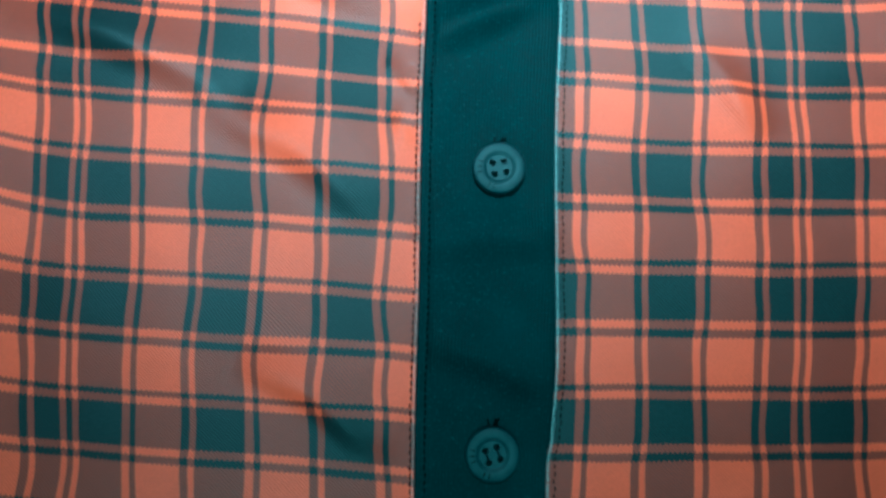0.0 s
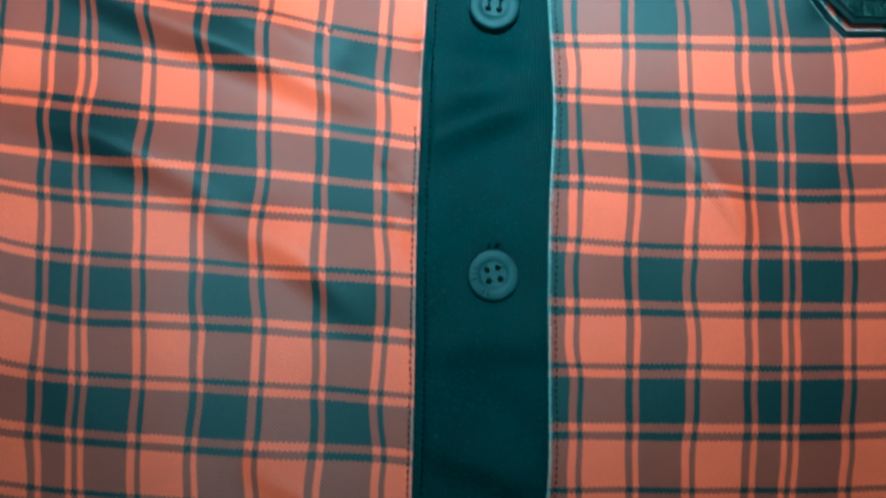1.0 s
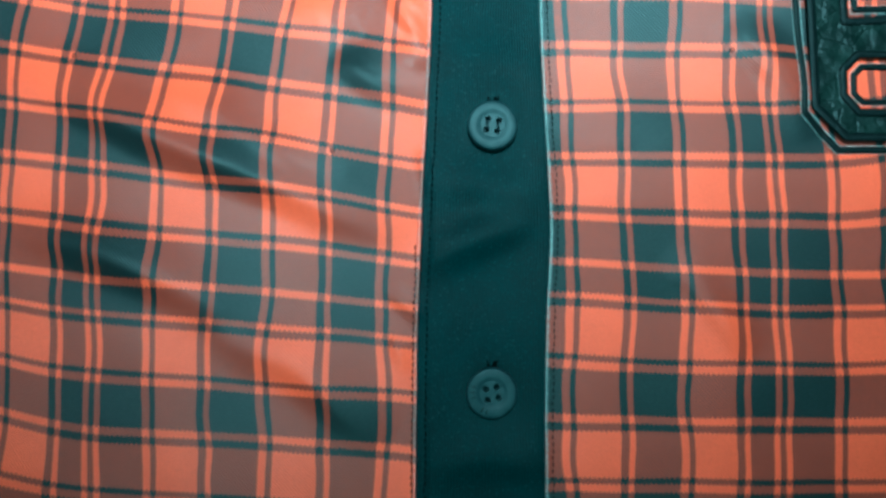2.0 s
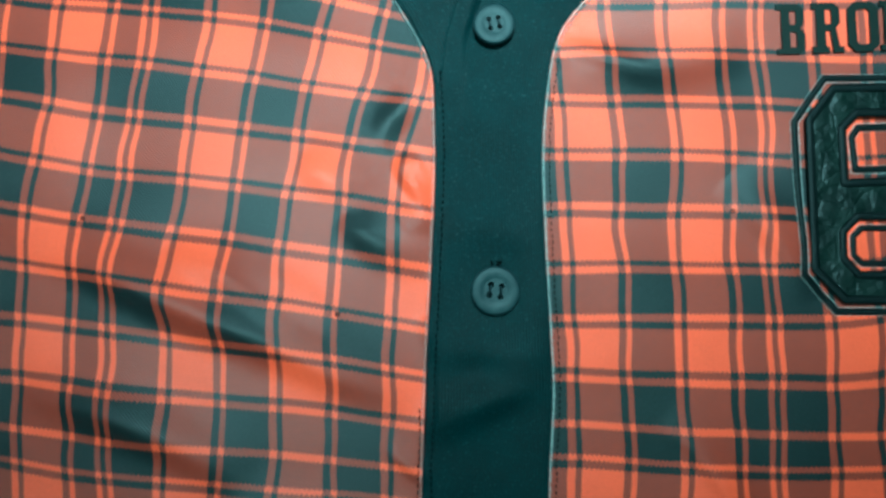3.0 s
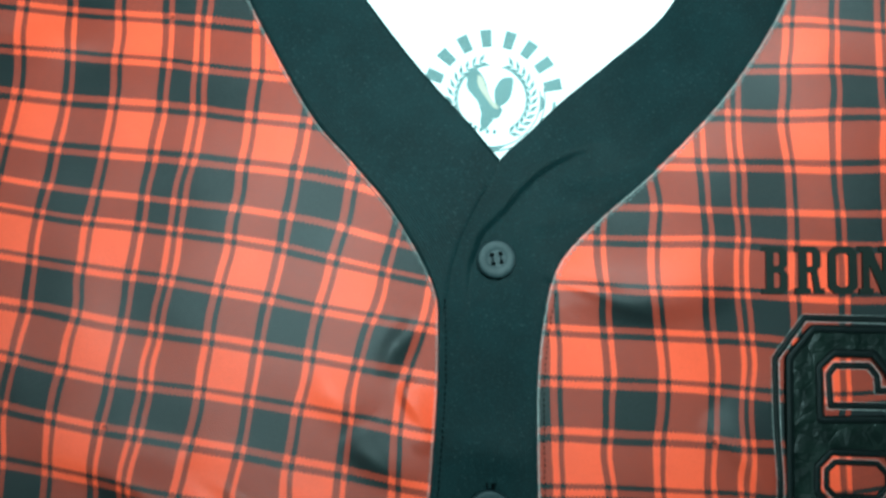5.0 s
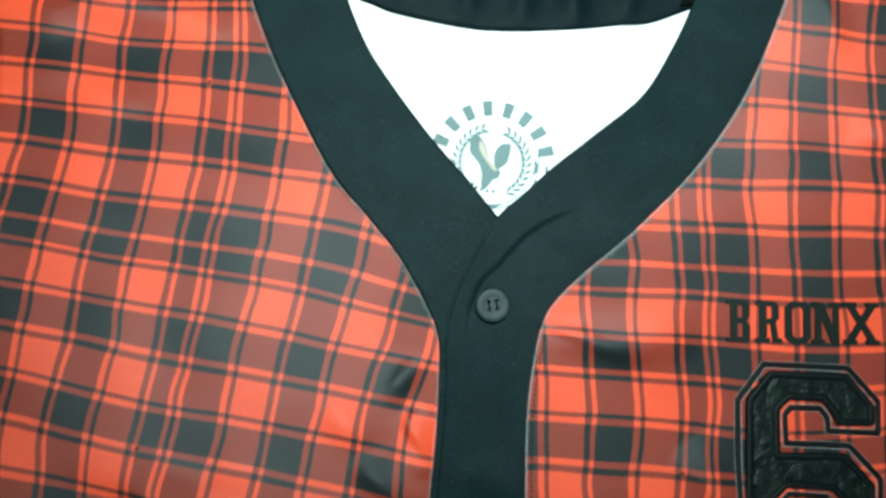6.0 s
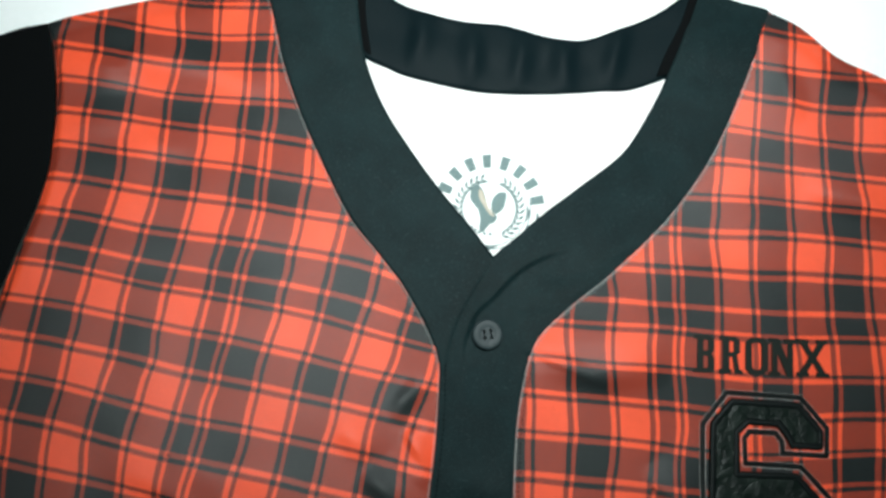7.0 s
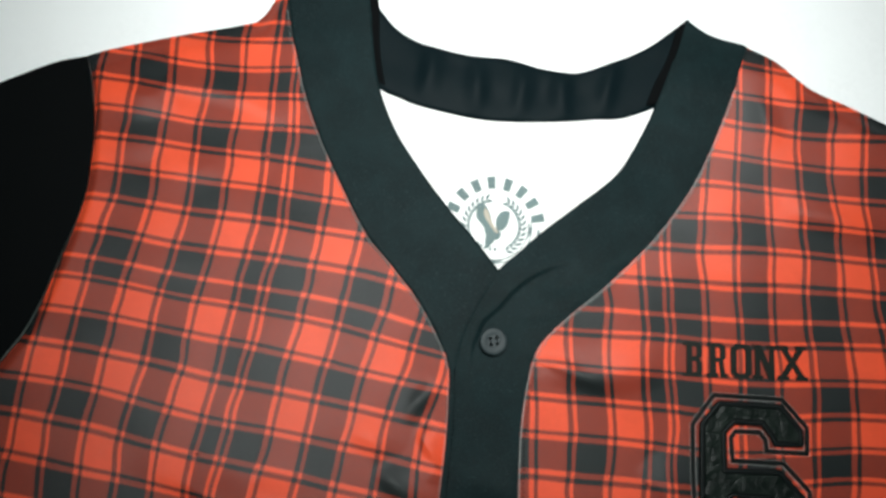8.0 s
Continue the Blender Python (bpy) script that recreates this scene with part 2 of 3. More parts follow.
# across the back of the collar
FOLDS += [
    ([(-47, 348), (-46, 330), (-49, 312)], 5.0, 6.0, 1.8),
    ([(-22, 343), (-19, 325), (-21, 306)], 6.0, 5.0, 1.6),
    ([(4, 342), (6, 325), (3, 306)], 5.0, 6.0, 1.4),
    ([(30, 341), (28, 325), (31, 308)], 6.0, 5.0, 1.8),
    ([(57, 350), (54, 332), (52, 313)], 5.0, 5.0, 1.6),
]
# creases pressed into the neck band: line, width below and above it, depth
FREE_EDGE = [(-21.6, 158), (-20.4, 167), (-17.4, 186), (-8.2, 208), (-0.2, 221.5)]
BUTTONS = [(0.4, 0.9), (-1.2, -87.0), (0.2, 90.2), (-0.6, 183.3)]
GROOVES = [
    ([(-9.6, 168), (-9.3, 178.5), (-7.1, 186), (-4.8, 192.3), (2.1, 199.6), (10.4, 210), (18.7, 217.4), (29.8, 223.5), (42, 228)], 7.0, 2.0, 1.8),
    ([(-12, 143), (-10.7, 153), (-9.8, 165), (-9.3, 178)], 5.0, 1.8, 0.45),
    ([(10, 196), (18, 197.6), (30, 200.6), (42.4, 204.4), (52, 209)], 3.2, 3.2, 0.6),
    ([(24, 211), (40, 217), (58, 223), (72, 232)], 4.5, 3.0, 0.7),
    (FREE_EDGE, 1.7, 1.7, 0.7),
    ([(x + 3.1, y) for x, y in ((-24.8, -200), (-24.7, -100), (-24.4, -42), (-24.5, 0), (-23.8, 50), (-21.7, 104), (-20.9, 135))], 0.9, 0.9, 0.35),
    ([(-21, 120), (-17, 132), (-15, 146), (-14.5, 160)], 2.5, 2.5, 0.3),
]
rng = np.random.default_rng(4)
RIPPLES = []
for k in np.geomspace(16, 320, 56):
    a = rng.normal(1.05, 0.75)
    RIPPLES.append((k * math.cos(a), k * math.sin(a), rng.uniform(0, 6.28), 0.0052 / k))
# the threads waver where the cloth has been handled: wave numbers, phase and shift in millimetres
WAVER = []
for k in np.geomspace(90, 420, 14):
    a = rng.normal(1.35, 0.5)
    WAVER.append((k * math.cos(a), k * math.sin(a), rng.uniform(0, 6.28), 24.0 / k))


def line_distance(x, y, line):
    """Distance to a line (signed, plus above it) and the place along it from 0 to 1."""
    p = spline(line, 24)
    best, sign, along = np.full(x.shape, 9.0), np.ones(x.shape), np.zeros(x.shape)
    for k in range(len(p) - 1):
        a, d = p[k], p[k + 1] - p[k]
        f = np.clip(((x - a[0]) * d[0] + (y - a[1]) * d[1]) / (d @ d), 0, 1)
        ex, ey = x - a[0] - f * d[0], y - a[1] - f * d[1]
        r = np.hypot(ex, ey)
        near = r < best
        best = np.where(near, r, best)
        side = d[0] * ey - d[1] * ex
        sign = np.where(near, np.where(side >= 0, 1.0, -1.0), sign)
        along = np.where(near, (k + f) / (len(p) - 1), along)
    return best * sign, along


def height(x, y):
    """The cloth's height over its mean level, in metres."""
    z = sum(a * np.sin(kx * x + ky * y + ph) for kx, ky, ph, a in RIPPLES)
    for line, below, above, high in FOLDS:
        d, along = line_distance(x, y, line)
        w = np.where(d < 0, below, above) / 1000
        z = z + 2.0 * high / 1000 * np.exp(-((d / w) ** 2)) * np.sin(np.pi * np.clip(along, 0.001, 0.999)) ** 1.15
    return z


def pressed(x, y):
    z = 0.0
    for line, below, above, deep in GROOVES:
        d, along = line_distance(x, y, line)
        z = z - deep / 1000 * np.exp(-((d * 1000 / np.where(d < 0, below, above)) ** 2)) * np.clip(np.sin(np.pi * np.clip(along, 0.0, 1.0)) * 1.6, 0, 1)
    for x0, y0 in BUTTONS:
        z = z - 0.0010 * np.exp(-(((x * 1000 - x0) ** 2 + (y * 1000 - y0) ** 2) / 120.0))
    return z


# how the tartan lies on each half: a straight part and soft local shifts on a coarse net
LAY_L = dict(net=(-0.2450, 0.03750, 7, -0.1150, 0.03875, 13), u_straight=(128.8379, 0.9777, -0.0346), v_straight=(-180.7987, 0.109, 0.9926),
           u=[-0.0, -0.3, -2.5, -3.0, 0.7, -0.3, -2.3, 0.0, 0.2, -0.1, -0.0, 0.8, -0.2, 0.1, -0.0, -0.0, 0.5, 0.3, -0.6, 0.6, 1.0, -0.1, -0.6, -1.6, 0.3, 3.1,
              1.1, -1.8, -0.0, 0.7, 4.1, 3.1, -1.7, 1.1, 3.3, 0.0, -0.8, -2.3, -0.0, 3.4, 1.6, -0.1, 1.4, 4.0, 3.9, 3.4, 0.4, 1.0, 2.3, -1.0, -0.2, -1.2,
              -0.6, -0.5, 2.2, 1.8, -0.3, 3.1, 1.4, 2.4, -0.1, -2.0, -6.2, -1.2, -0.7, -3.4, -1.6, -2.8, -0.7, -2.1, -1.7, -0.3, 0.6, 2.7, -1.8, -1.1, -0.2, -2.1,
              0.2, -3.5, -1.3, -0.9, -1.0, -0.1, 0.7, 4.5, 0.6, 1.4, 2.9, 0.6, 0.0],
           v=[0.0, -0.1, -0.7, -1.7, -0.1, 0.6, -0.3, 0.0, 0.4, 1.8, 2.3, 1.0, -0.2, -1.6, -0.0, 0.2, 1.6, 2.0, -0.5, 1.3, -0.4, -0.1, 0.1, 2.9, 0.7, -1.2,
              0.7, -1.8, -0.1, -1.3, 1.4, 0.5, 2.1, -1.8, -1.2, 0.9, -0.2, 0.3, -3.3, -1.0, 0.3, 3.7, -1.9, -2.3, -0.9, 2.5, 1.3, 0.1, -0.8, -2.1, 0.2, -1.6,
              -1.6, -2.2, -0.9, 0.0, 0.6, -2.4, -0.2, -0.1, -1.0, -0.6, 0.1, 0.5, -1.1, -0.3, -2.2, -1.3, -2.6, -1.1, 1.5, 0.9, 0.3, -1.0, 0.7, -1.1, -0.7, 3.6,
              0.5, 1.0, -0.1, -3.3, -1.3, -0.2, 1.8, 0.6, 3.8, 4.1, -0.7, -0.6, -0.1])
LAY_R = dict(net=(0.0150, 0.04100, 6, -0.1150, 0.03958, 13), u_straight=(-89.5513, 0.9889, 0.0061), v_straight=(-198.1623, -0.0126, 0.9658),
           u=[2.0, -0.8, 0.5, 0.3, 0.2, 0.0, -1.6, -0.3, -0.0, 0.4, 0.8, 0.1, -2.6, 1.1, -2.5, -0.1, 1.4, 0.2, 0.2, -1.2, -0.8, -2.3, 0.4, 0.2, -1.9, -1.0,
              -0.1, -2.3, 2.5, 0.7, -2.3, 0.8, -2.2, -1.6, 3.2, 0.3, -0.8, 0.8, -0.3, -0.7, -0.5, -2.3, -0.5, -2.7, -1.6, -0.4, -1.7, -2.9, 3.2, 3.2, -2.2, 1.5,
              2.7, -0.7, 0.5, 0.0, 0.7, 0.4, -2.3, 2.5, 0.4, 1.7, 1.2, 0.1, 1.9, 5.0, 0.0, -1.3, -4.9, 2.4, 4.2, 0.3, -0.0, -0.6, -0.7, 1.6, -2.2, -2.3
              ],
           v=[1.4, 0.8, 0.5, -0.1, -0.1, -0.0, 0.9, 0.2, 1.5, 1.1, 0.2, 0.0, 2.1, 1.4, 0.5, 0.9, 0.3, 0.0, -1.4, -0.0, 0.1, 1.4, 0.1, -0.1, -1.1, 1.1,
              1.6, 2.1, -1.4, -0.5, 0.7, -0.6, -2.0, -1.1, -5.1, -2.2, -0.6, 0.7, 3.5, 1.9, -6.3, -3.7, -3.5, -2.5, -3.9, 1.1, 2.1, -0.0, 3.0, 4.7, 1.4, 0.3,
              -0.1, -1.6, 1.3, -2.3, -1.6, 0.3, -1.4, 0.1, 0.4, 1.7, 1.2, -0.4, 1.4, 2.8, 0.2, 0.3, -2.0, 2.4, 4.1, 0.5, -0.0, -0.2, 0.4, 3.3, 0.7, -1.0
              ])

# the same at half the mesh size: the drag of the folds
FINE_L = dict(net=(-0.2000, 0.0300, 7, -0.0980, 0.0310, 14), waver=dict(u=1.0, v=0.45), u_straight=(0, 0, 0), v_straight=(0, 0, 0),
              u=[0.1, 0.3, 0.2, -0.8, -0.9, -0.7, -0.2, 0.1, 0.0, -1.2, 0.0, 1.2, -0.2, 0.6, 0.5, 2.1, 0.9, -0.1, 0.2, -1.7, 0.8,
                 -0.9, -0.5, -0.9, -2.3, 0.7, -0.3, 1.0, -1.9, -2.3, 1.7, 2.1, 0.6, -1.5, 0.0, 1.1, 2.6, -1.2, -3.7, 0.2, 0.3, 0.6,
                 -2.1, -1.0, 2.0, 2.3, 0.6, -1.0, -0.2, 1.1, 1.3, 0.9, -2.6, 0.3, 0.2, 0.6, 0.5, -3.3, 0.0, 0.2, 1.0, -1.6, 1.3,
                 -0.2, 0.3, 3.0, -1.6, 0.5, -1.7, 0.8, 2.0, -2.2, 0.1, -2.5, 2.2, -0.1, -0.7, -0.9, -1.4, 2.1, 0.8, -0.5, -1.3, -1.2,
                 1.8, 0.4, -1.3, -1.0, -1.1, -0.5, -0.2, -0.8, -1.1, 0.2, 2.3, 0.0, -0.2, 0.0],
              v=[0.1, 0.4, 0.7, 0.1, -1.4, -1.4, -0.3, 0.0, -0.3, -1.2, -0.9, 0.6, 0.6, 0.3, -0.6, -0.9, 0.1, 0.8, 0.0, -1.3, -0.1,
                 -2.5, -3.2, 0.6, -1.3, 0.1, -0.4, 0.1, -1.3, -1.1, 1.1, -1.2, 1.7, 0.4, -0.5, 1.4, -0.1, -0.3, 0.8, -2.9, -1.6, 0.8,
                 1.8, -0.8, -0.7, 1.0, 1.8, 1.1, 0.7, -1.3, 0.0, 1.4, -1.6, -1.0, -1.5, -0.5, 0.7, 0.4, 0.2, -0.6, 0.6, 0.1, -1.4,
                 -1.4, -0.8, -1.5, 0.6, -0.4, 1.0, 1.1, -0.9, 2.5, 0.1, 0.6, -1.0, -0.2, 0.4, 1.2, 0.1, -1.2, -0.2, -0.5, -0.7, -0.3,
                 -3.6, -0.7, 0.1, 1.0, 1.5, 0.2, -0.1, 2.3, 2.2, 0.4, -2.6, -0.3, 0.1, 0.0])
FINE_R = dict(net=(0.0240, 0.0300, 6, -0.0980, 0.0310, 14), waver=dict(u=1.0, v=0.45), u_straight=(0, 0, 0), v_straight=(0, 0, 0),
              u=[-1.4, 0.3, 0.0, -0.1, 0.3, 0.1, -0.7, 0.6, -0.4, -0.9, 0.1, 0.1, 0.2, 0.0, 0.3, -0.3, -0.1, 0.0, 0.0, -1.1, 0.1,
                 -0.1, 0.0, 0.0, 0.5, 0.0, -0.1, -0.9, -0.1, 0.1, -1.2, -0.6, 0.6, 0.0, 0.0, 0.1, 0.3, 0.0, -0.9, -1.0, -1.0, -0.2,
                 0.4, 0.0, 0.6, 2.0, 0.4, 0.1, -0.5, -1.4, -1.4, -0.5, 0.8, 0.4, 1.3, 1.9, 2.5, -0.6, -0.9, -0.5, -1.9, -3.0, -0.7,
                 -0.4, 1.2, -0.3, -0.7, 1.2, 0.8, -0.5, 1.1, -0.2, 0.2, 1.1, 0.4, 0.6, -1.4, 0.2, 0.0, 0.0, -1.2, -1.8, 2.7, -1.6],
              v=[-0.4, -0.4, -0.4, -0.2, -0.2, 0.0, 0.0, -0.1, -0.1, -0.1, -0.2, -0.1, -0.5, -0.5, 0.5, 0.0, -0.2, -0.1, 0.6, -0.3, -0.2,
                 -0.4, -0.4, -0.1, -0.1, 0.9, -0.5, -0.4, 0.0, 0.0, -2.4, -0.1, 0.0, 0.7, 1.1, 0.2, 1.3, 0.0, -1.1, 0.0, 0.2, 0.0,
                 -0.2, 0.1, -0.1, 0.4, 0.4, 0.1, -0.3, 0.0, -1.4, 0.0, 1.0, 0.2, 0.8, 1.6, 1.1, 0.3, -0.6, -0.5, -1.9, -2.1, -1.1,
                 0.8, 1.1, -0.5, -0.8, -0.1, 0.1, -0.2, -1.7, -0.5, 0.0, 0.7, 1.2, 0.2, -0.3, 1.2, 0.0, 0.2, -0.4, -1.4, 1.3, -1.2])


def lay(net, x, y):
    """Tartan coordinates (in tenths of a metre) of places on the cloth."""
    x0, dx, nx, y0, dy, ny = net["net"]
    out = []
    for key in ("u", "v"):
        a = net[key + "_straight"]
        t = a[0] + 1000 * (a[1] * x + a[2] * y)
        for k, w in enumerate(net[key]):
            cx, cy = x0 + dx * (k % nx), y0 + dy * (k // nx)
            t = t + w * np.exp(-(((x - cx) / (1.25 * dx)) ** 2) - ((y - cy) / (1.25 * dy)) ** 2)
        if "waver" in net:
            t = t + net["waver"][key] * sum(w * np.sin(kx * x + ky * y + ph) for kx, ky, ph, w in WAVER)
        out.append(t / 100)
    fine = FINE_L if net is LAY_L else FINE_R if net is LAY_R else None
    return np.stack(out, -1) + (lay(fine, x, y) if fine else 0)


def soft_step(t):
    t = np.clip(t, 0, 1)
    return t * t * (3 - 2 * t)


def sheet(name, net, low, high, left, right, n, m, material, parent, label, falls, base=0.0, lying=0.0045):
    """A panel of cloth. falls: which edges (high, low, left, right) sink to the support."""
    g = coons(even(low, m), even(high, m), even(left, n), even(right, n))
    x, y = g[..., 0], g[..., 1]
    t, s = np.linspace(0, 1, n)[:, None], np.linspace(0, 1, m)[None]
    z = height(x, y) + base
    for key, d in (("high", (1 - t) * 0.5), ("low", t * 0.65), ("left", s * 0.24), ("right", (1 - s) * 0.24)):
        if key in falls:
            k = soft_step(1 - d / 0.014) ** 2
            z = z * (1 - k) - lying * k
    uv = lay(net, x, y) if net else np.stack([x, y], -1) * 10
    verts = np.stack([x, y, z], -1).reshape(-1, 3)
    return part(name, verts, grid_faces(n, m), material, parent, label, uv.reshape(-1, 2))


def strip(name, pairs, n, m, base, puff, material, parent, label, thick=0.0016, grooves=False, ends=0.0, tuck=None, dip=0.0):
    """A band of doubled cloth between an outer and an inner line."""
    outer, inner = spline([p[0] for p in pairs], n), spline([p[1] for p in pairs], n)
    s = np.linspace(0, 1, m)
    g = outer[:, None] * (1 - s)[None, :, None] + inner[:, None] * s[None, :, None]
    if dip:
        g[..., 1] -= dip * np.sin(np.pi * s ** 1.3)[None] * soft_step((np.linspace(0, 1, n)[:, None] - 0.96) / 0.04)
    x, y = g[..., 0], g[..., 1]
    edge = np.minimum(s, 1 - s)[None] * np.linalg.norm(outer - inner, axis=1)[:, None]
    z = height(x, y) + base + puff * (1 - np.exp(-edge / 0.0025))
    if grooves:
        z = z + pressed(x, y)
    if tuck:
        z = z - 0.003 * soft_step((-line_distance(x, y, tuck)[0] - 0.001) / 0.004)
    if ends:
        t = np.linspace(0, 1, n)[:, None]
        z = z - ends * soft_step((t - 0.93) / 0.07) - 1.4 * ends * soft_step((0.02 - t) / 0.02) ** 2
    along = np.r_[0, np.cumsum(np.linalg.norm(np.diff((outer + inner) / 2, axis=0), axis=1))]
    uv = np.stack([edge * 0 + s[None] * 0.042, along[:, None] + 0 * s[None]], -1) * 10
    # turn both long edges down
    x, y = np.c_[x[:, :1], x, x[:, -1:]], np.c_[y[:, :1], y, y[:, -1:]]
    z = np.c_[z[:, :1] - thick, z, z[:, -1:] - thick]
    uv = np.concatenate([uv[:, :1], uv, uv[:, -1:]], 1)
    return part(name, np.stack([x, y, z], -1).reshape(-1, 3), grid_faces(n, m + 2), material, parent, label, uv.reshape(-1, 2))


def tube(name, line, n, wide, high, z, material, parent, label="", net=None, closed=False, ride=True, sides=8, twist=0.0):
    """A cord laid along a line; wide and high are its half sizes."""
    p = line if isinstance(line, np.ndarray) else even(line, n)
    n = len(p)
    d = np.roll(p, -1, 0) - np.roll(p, 1, 0)
    if not closed:
        d[0], d[-1] = p[1] - p[0], p[-1] - p[-2]
    d /= np.linalg.norm(d, axis=1, keepdims=True) + 1e-12
    side = np.stack([-d[:, 1], d[:, 0]], -1)
    a = np.linspace(0, 2 * np.pi, sides, endpoint=False)
    swell = 1 + twist * np.sin(np.arange(n)[:, None] * 1.9 + a[None])
    x = p[:, :1] + side[:, :1] * np.cos(a)[None] * wide * swell
    y = p[:, 1:] + side[:, 1:] * np.cos(a)[None] * wide * swell
    zz = z + np.sin(a)[None] * high * swell + (height(p[:, 0], p[:, 1])[:, None] if ride else 0)
    rows = n + 1 if closed else n
    faces = grid_faces(rows, sides, True)
    if closed:
        faces = [tuple(v % (n * sides) for v in f) for f in faces]
    uv = None
    if net:
        uv = lay(net, x, y).reshape(-1, 2)
    else:
        s = np.cumsum(np.r_[0, np.linalg.norm(np.diff(p, axis=0), axis=1)])
        uv = np.stack([np.repeat(s[:, None], sides, 1), np.repeat(a[None] * 0.001, n, 0)], -1).reshape(-1, 2) * 10
    return part(name, np.stack([x, y, zz], -1).reshape(-1, 3), faces, material, parent, label, uv)


def stitching(name, line, pitch, parent, label, z=0.0009, wide=0.00027, material=None, jitter=0.00012):
    """A row of short stitches sunk at both ends."""
    count = int(1000 * np.linalg.norm(np.diff(even(line, 400), axis=0), axis=1).sum() / pitch)
    q = even(line, 8 * count + 1)
    ends, faces = [], []
    for k in range(count):
        a, b = q[8 * k + 1], q[8 * k + 7]
        side = np.array([-(b - a)[1], (b - a)[0]]) / np.linalg.norm(b - a)
        off = side * rng.normal() * jitter
        base = 12 * k
        ends += [(*(a + (b - a) * f + off), *(side * w * wide), h) for f, w, h in ((0, 0.4, -0.0004), (0.25, 1, 0.0001), (0.75, 1, 0.0001), (1, 0.4, -0.0004))]
        faces += [(base + r * 3 + e, base + r * 3 + e + 1, base + r * 3 + e + 4, base + r * 3 + e + 3) for r in range(3) for e in range(2)]
    ends = np.array(ends)
    level = z + height(ends[:, 0], ends[:, 1]) + ends[:, 4]
    verts = [(c[0] + e * c[2], c[1] + e * c[3], zz + dz) for c, zz in zip(ends, level) for e, dz in ((-1, -0.0002), (0, 0.00012), (1, -0.0002))]
    ob = part(name, verts, faces, material or THREAD, parent, label)
    return tagged(ob, kind="stuff")


def plate(outline, holes, low, high):
    """A flat piece with holes, in metres: its vertices and faces."""
    bm = bmesh.new()
    for loop in (outline, *holes):
        ring = [bm.verts.new((p[0], p[1], high)) for p in loop]
        for k in range(len(ring)):
            bm.edges.new((ring[k - 1], ring[k]))
    bmesh.ops.triangle_fill(bm, use_beauty=True, use_dissolve=False, edges=bm.edges[:], normal=(0, 0, 1))
    rim = [e for e in bm.edges if len(e.link_faces) == 1]
    made = bmesh.ops.extrude_edge_only(bm, edges=rim)["geom"]
    for v in (g for g in made if isinstance(g, bmesh.types.BMVert)):
        v.co.z = low
    bmesh.ops.recalc_face_normals(bm, faces=bm.faces[:])
    bm.verts.index_update()
    out = [tuple(v.co) for v in bm.verts], [tuple(v.index for v in f.verts) for f in bm.faces]
    bm.free()
    return out


def mm(points, at=(0, 0), scale=1.0, turn=0.0):
    c, s = math.cos(radians(turn)), math.sin(radians(turn))
    return [((at[0] + scale * (c * x - s * y)) / 1000, (at[1] + scale * (s * x + c * y)) / 1000) for x, y in points]


def circle(r, n, at=(0, 0), start=0.0):
    return [(at[0] + r * math.cos(start + 2 * math.pi * k / n), at[1] + r * math.sin(start + 2 * math.pi * k / n)) for k in range(n)]


def joined(pieces):
    verts, faces = [], []
    for v, f in pieces:
        faces += [tuple(k + len(verts) for k in g) for g in f]
        verts += list(v)
    return verts, faces


# ---- the room ----
FLOOR = -0.0062


def slab(name, x0, x1, y0, y1, z0, z1, material, label):
    v = [(x, y, z) for z in (z0, z1) for y in (y0, y1) for x in (x0, x1)]
    f = [(0, 2, 3, 1), (4, 5, 7, 6), (0, 1, 5, 4), (2, 6, 7, 3), (0, 4, 6, 2), (1, 3, 7, 5)]
    return tagged(part(name, v, f, material, None, label, None, False), kind="structure", category=name.split("_")[0])


slab("floor", -2, 2, -2, 2, FLOOR - 0.05, FLOOR, WHITE, "smooth white surface under the garment")
slab("ceiling", -2.1, 2.1, -2.1, 2.1, 2.45, 2.55, PAINT, "plain white painted ceiling")
slab("wall_north", -2.1, 2.1, 2, 2.1, FLOOR, 2.45, PAINT, "plain white painted wall")
slab("wall_south", -2.1, 2.1, -2.1, -2, FLOOR, 2.45, PAINT, "plain white painted wall")
slab("wall_east", 2, 2.1, -2, 2, FLOOR, 2.45, PAINT, "plain white painted wall")
slab("wall_west", -2.1, -2, -2, 2, FLOOR, 2.45, PAINT, "plain white painted wall")

# ---- the jersey ----
jersey = tagged(new("baseball_jersey"), "red and black tartan baseball jersey with black placket, lying buttoned", "jersey")
jersey.location = (0, 0, FLOOR)
bpy.context.view_layer.update()


def own(ob, parent=None):
    """Parts are written in room coordinates; the garment's empty stands on the floor."""
    ob.parent = parent or jersey
    if parent is None:
        ob.matrix_parent_inverse = Matrix.Translation((0, 0, -FLOOR))
    return ob


